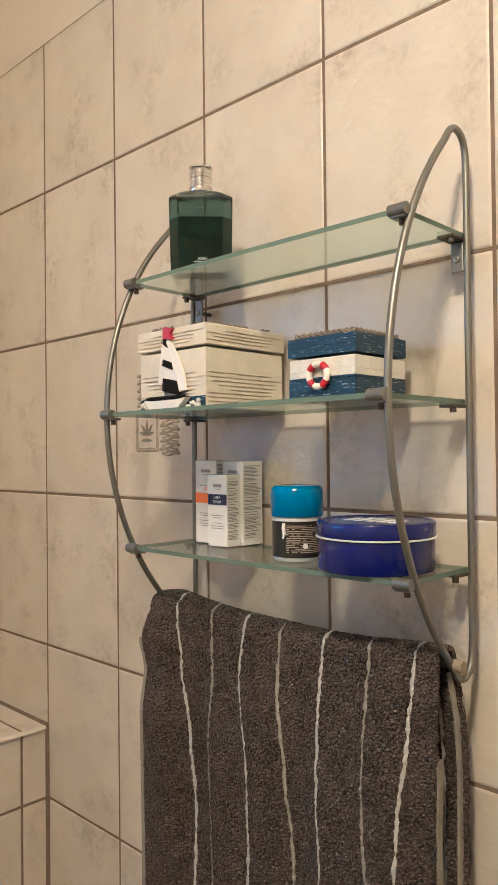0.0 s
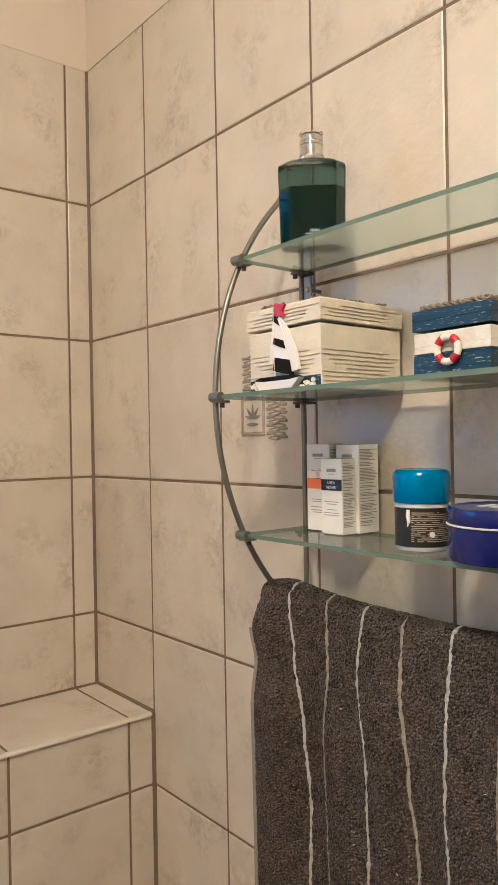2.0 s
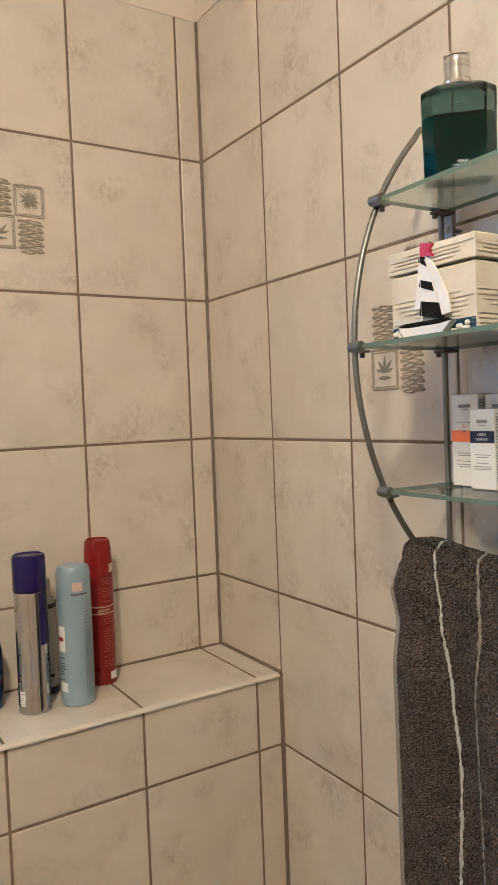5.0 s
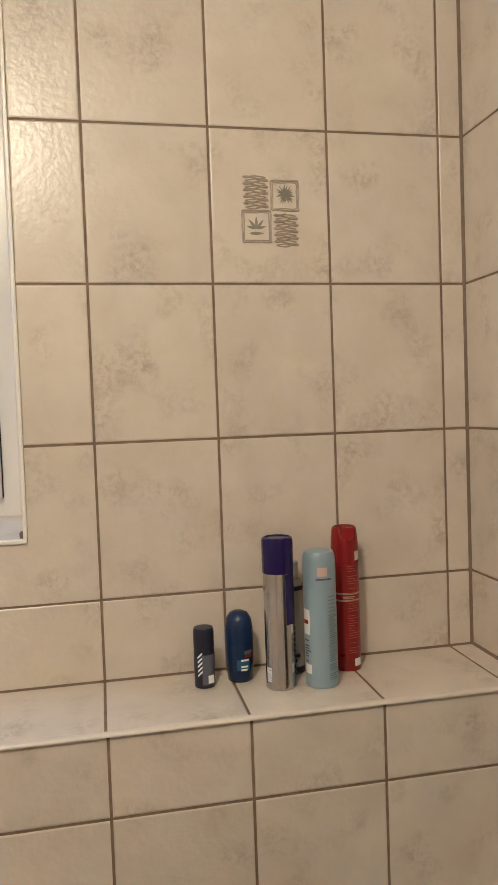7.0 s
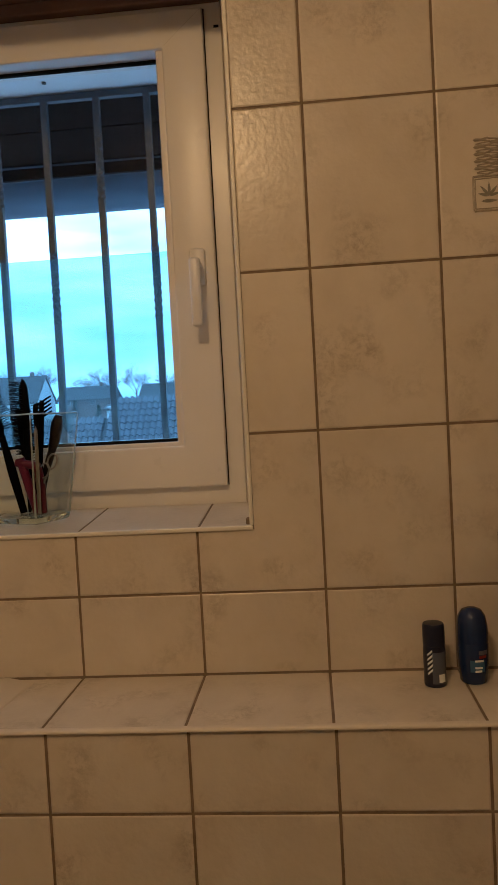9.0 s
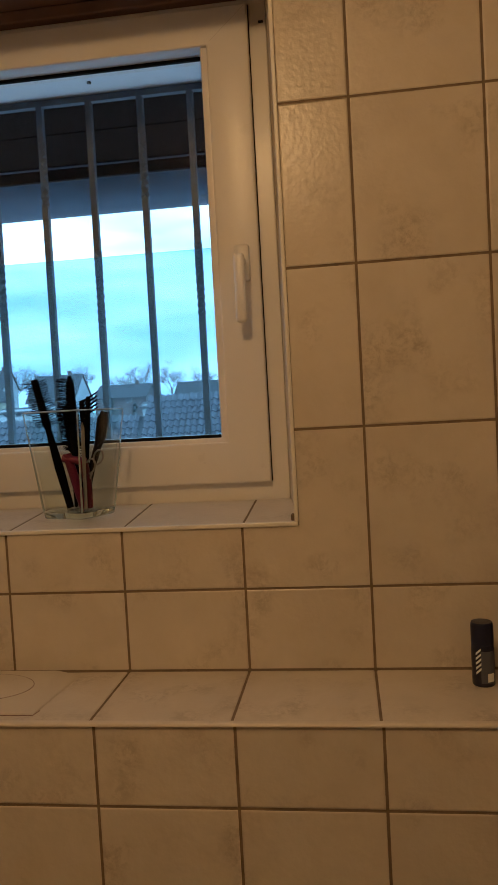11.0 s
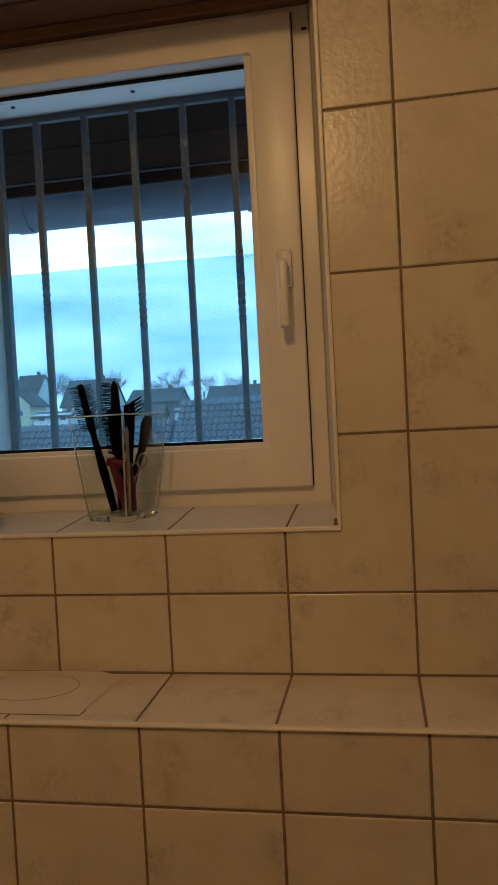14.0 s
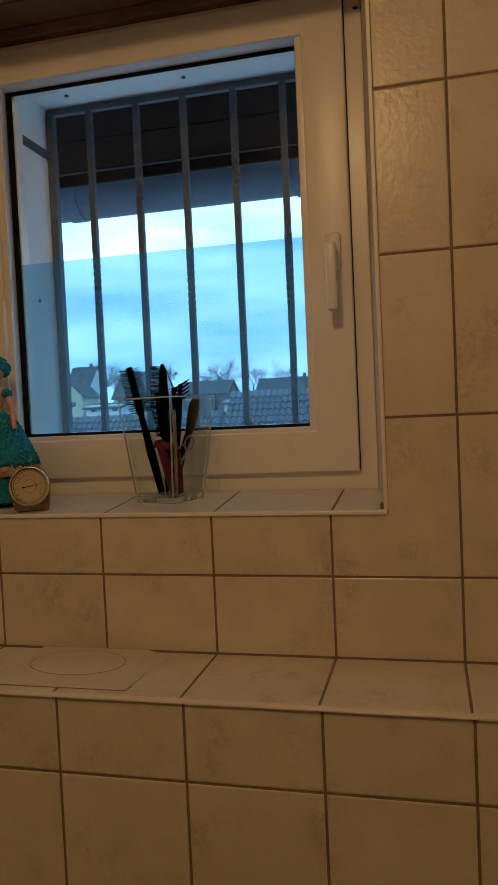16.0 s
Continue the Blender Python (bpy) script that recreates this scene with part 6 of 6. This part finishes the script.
add_lathe(bm, [(0.070, 0.076), (0.068, 0.090), (0.055, 0.120), (0.038, 0.148), (0.022, 0.168), (0.016, 0.174)], dc, 40, mi=0)
add_lathe(bm, [(0.016, 0.174), (0.019, 0.190), (0.024, 0.210), (0.018, 0.222), (0.008, 0.226)], dc, 24, 0.75, mi=1)
add_lathe(bm, [(0.0065, 0.224), (0.0065, 0.236)], dc, 12, mi=2)
bmesh.ops.create_icosphere(bm, subdivisions=3, radius=0.021, matrix=Matrix.Translation((dc[0], dc[1] - 0.004, dc[2] + 0.250)))
for f in bm.faces:
    if f.calc_center_median().z > dc[2] + 0.2365:
        f.material_index = 2
add_tube(bm, [(dc[0] + 0.024, dc[1], dc[2] + 0.212), (dc[0] + 0.036, dc[1] - 0.006, dc[2] + 0.185), (dc[0] + 0.043, dc[1] - 0.012, dc[2] + 0.158), (dc[0] + 0.047, dc[1] - 0.016, dc[2] + 0.140)], [0.0075, 0.0058, 0.005, 0.0042], 10, mi=2)
rng = random.Random(21)
for k in range(46):
    a, b = rng.uniform(0, 2 * math.pi), rng.uniform(-0.5, 1.0)
    p = Vector((dc[0] + 0.021 * math.cos(a) * math.cos(b), dc[1] + 0.006 + 0.021 * math.sin(a) * math.cos(b), dc[2] + 0.256 + 0.019 * math.sin(b)))
    v = bmesh.ops.create_icosphere(bm, subdivisions=1, radius=rng.uniform(0.006, 0.010), matrix=Matrix.Translation(p))["verts"]
    for f in {f for q in v for f in q.link_faces}:
        f.material_index = 0
for k in range(260):
    t, a = rng.uniform(0, 1), rng.uniform(0, 2 * math.pi)
    r = 0.068 - 0.045 * t ** 1.2
    p = Vector((dc[0] + r * math.cos(a), dc[1] + r * math.sin(a), dc[2] + 0.080 + 0.085 * t))
    add_tube(bm, [p, p + Vector((0.006 * math.cos(a), 0.006 * math.sin(a), -0.010)), p + Vector((0.003 * math.cos(a + .5), 0.003 * math.sin(a + .5), -0.020))], 0.0030, 6, mi=0)
for k in range(54):
    a0 = k * 2 * math.pi / 54
    line = []
    for q in range(13):
        t = q / 12
        a = a0 + 0.10 * math.sin(q * 1.7 + k)
        r = 0.022 + 0.049 * t ** 0.75 + 0.0035 * math.sin(q * 2.3 + k * 1.9)
        line.append((dc[0] + r * math.cos(a), dc[1] + r * math.sin(a), dc[2] + 0.166 - 0.092 * t))
    add_tube(bm, line, [0.0026 + 0.0022 * q / 12 for q in range(13)], 6, mi=0)
for k in range(14):
    a = k * 2 * math.pi / 14
    v = bmesh.ops.create_icosphere(bm, subdivisions=1, radius=0.0085, matrix=Matrix.Translation((dc[0] + 0.068 * math.cos(a), dc[1] + 0.068 * math.sin(a), dc[2] + 0.066)))["verts"]
    for f in {f for q in v for f in q.link_faces}:
        f.material_index = 1
v = bmesh.ops.create_icosphere(bm, subdivisions=2, radius=0.0105, matrix=Matrix.Translation((dc[0] + 0.026, dc[1] - 0.002, dc[2] + 0.207)))["verts"]
for f in {f for q in v for f in q.link_faces}:
    f.material_index = 0
tagged(part("doll", bm, [WOOLT, WOOLC, VINYL], smooth=True), "small doll in a teal crocheted dress on the window sill", "doll")

# ---- tiles, piece by piece ----
GAP, CHAMFER = 0.0041, 0.0024
TILE_CACHE = {}


def tile_mesh(w, h, t=DEEP):
    """A glazed tile w by h lying in its u-v plane, facing +w, with eased edges."""
    key = (round(w, 4), round(h, 4))
    if key not in TILE_CACHE:
        me = bpy.data.meshes.new("tile")
        a, b, c = (w - GAP) / 2, (h - GAP) / 2, CHAMFER
        rings = [[(s * (a - i), q * (b - i), z) for s, q in ((-1, -1), (1, -1), (1, 1), (-1, 1))] for i, z in ((0, 0), (0, t - 0.0009), (c * 0.45, t - 0.0003), (c, t))]
        vs = [v for r in rings for v in r]
        fs = [(r * 4 + k, r * 4 + (k + 1) % 4, r * 4 + 4 + (k + 1) % 4, r * 4 + 4 + k) for r in range(3) for k in range(4)] + [(12, 13, 14, 15)]
        me.from_pydata(vs, [], fs)
        me.materials.append(TILE)
        TILE_CACHE[key] = me
    return TILE_CACHE[key]


AXES = {"north": Matrix(((1, 0, 0), (0, 0, -1), (0, 1, 0))), "east": Matrix(((0, 0, -1), (-1, 0, 0), (0, 1, 0))), "up": Matrix.Identity(3)}


def lay(parent, face, centre, w, h, tilt=0.0):
    ob = new("tile", tile_mesh(w, h))
    ob.parent = parent
    jig = random.uniform(-1, 1)
    m = AXES[face].to_4x4() @ Matrix.Rotation(jig * 0.0015, 4, "X") @ Matrix.Rotation(random.uniform(-0.0015, 0.0015), 4, "Y")
    ob.matrix_basis = Matrix.Translation(centre) @ Matrix.Rotation(tilt, 4, "X") @ m
    return ob


ROWS = [0.25 * k for k in range(10)]
# window wall: full tiles, cut ones beside the opening and under the sill, one notched at the corner
for x1, x0 in zip(COLS_N, COLS_N[1:] + [ROOM_L]):
    if x1 <= ROOM_L or x1 - x0 < 0.01:
        continue
    x0 = max(x0, ROOM_L)
    for z0, z1 in zip(ROWS, ROWS[1:]):
        lo, hi = max(z0, LEDGE_Z - 0.002) if z1 > LEDGE_Z else z1, z1
        if lo >= hi:
            continue
        pieces = [(x0, x1)]
        if hi > SILL_Z:
            if x0 < WIN_R < x1 and lo < SILL_Z:
                outline = [(x0 + GAP / 2, lo + GAP / 2), (x1 - GAP / 2, lo + GAP / 2), (x1 - GAP / 2, hi - GAP / 2), (WIN_R + 0.001, hi - GAP / 2), (WIN_R + 0.001, SILL_Z - 0.005), (x0 + GAP / 2, SILL_Z - 0.005)]
                part("tile", add_prism(bmesh.new(), outline, lambda u, v, w: Vector((u, DEEP - w, v)), DEEP), TILE, wall_north)
                continue
            if x0 < WIN_R < x1:
                pieces = [(WIN_R + 0.001 - GAP / 2, x1)]
            elif WIN_L < x0 and x1 <= WIN_R + 0.01:
                hi = SILL_Z - 0.005 + GAP / 2
                if lo >= hi - 0.01:
                    continue
            elif x0 < WIN_L < x1:
                pieces = [(x0, WIN_L)]
        for a, b in pieces:
            lay(wall_north, "north", ((a + b) / 2, DEEP, (lo + hi) / 2), b - a, hi - lo)
# shelf wall
for y1, y0 in zip(COLS_E, COLS_E[1:]):
    y0 = max(y0, ROOM_B)
    for z0, z1 in zip(ROWS[1:], ROWS[2:]):
        lay(wall_east, "east", (DEEP, (y0 + y1) / 2, (z0 + z1) / 2), y1 - y0, z1 - z0)
# ledge: top and front
COLS_F = [0.0] + [-0.0465 - 0.1968 * k for k in range(10)]
for x1, x0, f1, f0 in zip(COLS_N, COLS_N[1:], COLS_F, COLS_F[1:]):
    lay(ledge, "up", ((x0 + x1) / 2, LEDGE_Y / 2 + 0.0008, LEDGE_Z - DEEP), x1 - x0, -LEDGE_Y - 0.005)
    for z0, z1 in ((1.0, LEDGE_Z - 0.004), (0.75, 1.0), (0.5, 0.75), (0.25, 0.5)):
        lay(ledge, "north", ((f0 + f1) / 2, LEDGE_Y + DEEP, (z0 + z1) / 2), f1 - f0, z1 - z0)
# sill, falling gently towards the room
sill = tagged(part("window_sill", add_prism(bmesh.new(), [(0.004, SILL_Z - 0.02), (0.199, SILL_Z - 0.02), (0.199, SILL_Z + 0.0125), (0.004, SILL_Z - 0.0028)], lambda u, v, w: Vector((WIN_L + 0.001 + w, u, v)), WIN_R - WIN_L - 0.002), GROUT), "sloping tiled window sill", "window sill", kind="structure")
edges = [WIN_R] + [x for x in COLS_N if WIN_L < x < WIN_R] + [WIN_L]
for x1, x0 in zip(edges, edges[1:]):
    lay(sill, "up", ((x0 + x1) / 2, 0.102, SILL_Z + 0.0049), x1 - x0, 0.196, math.atan(0.0785))
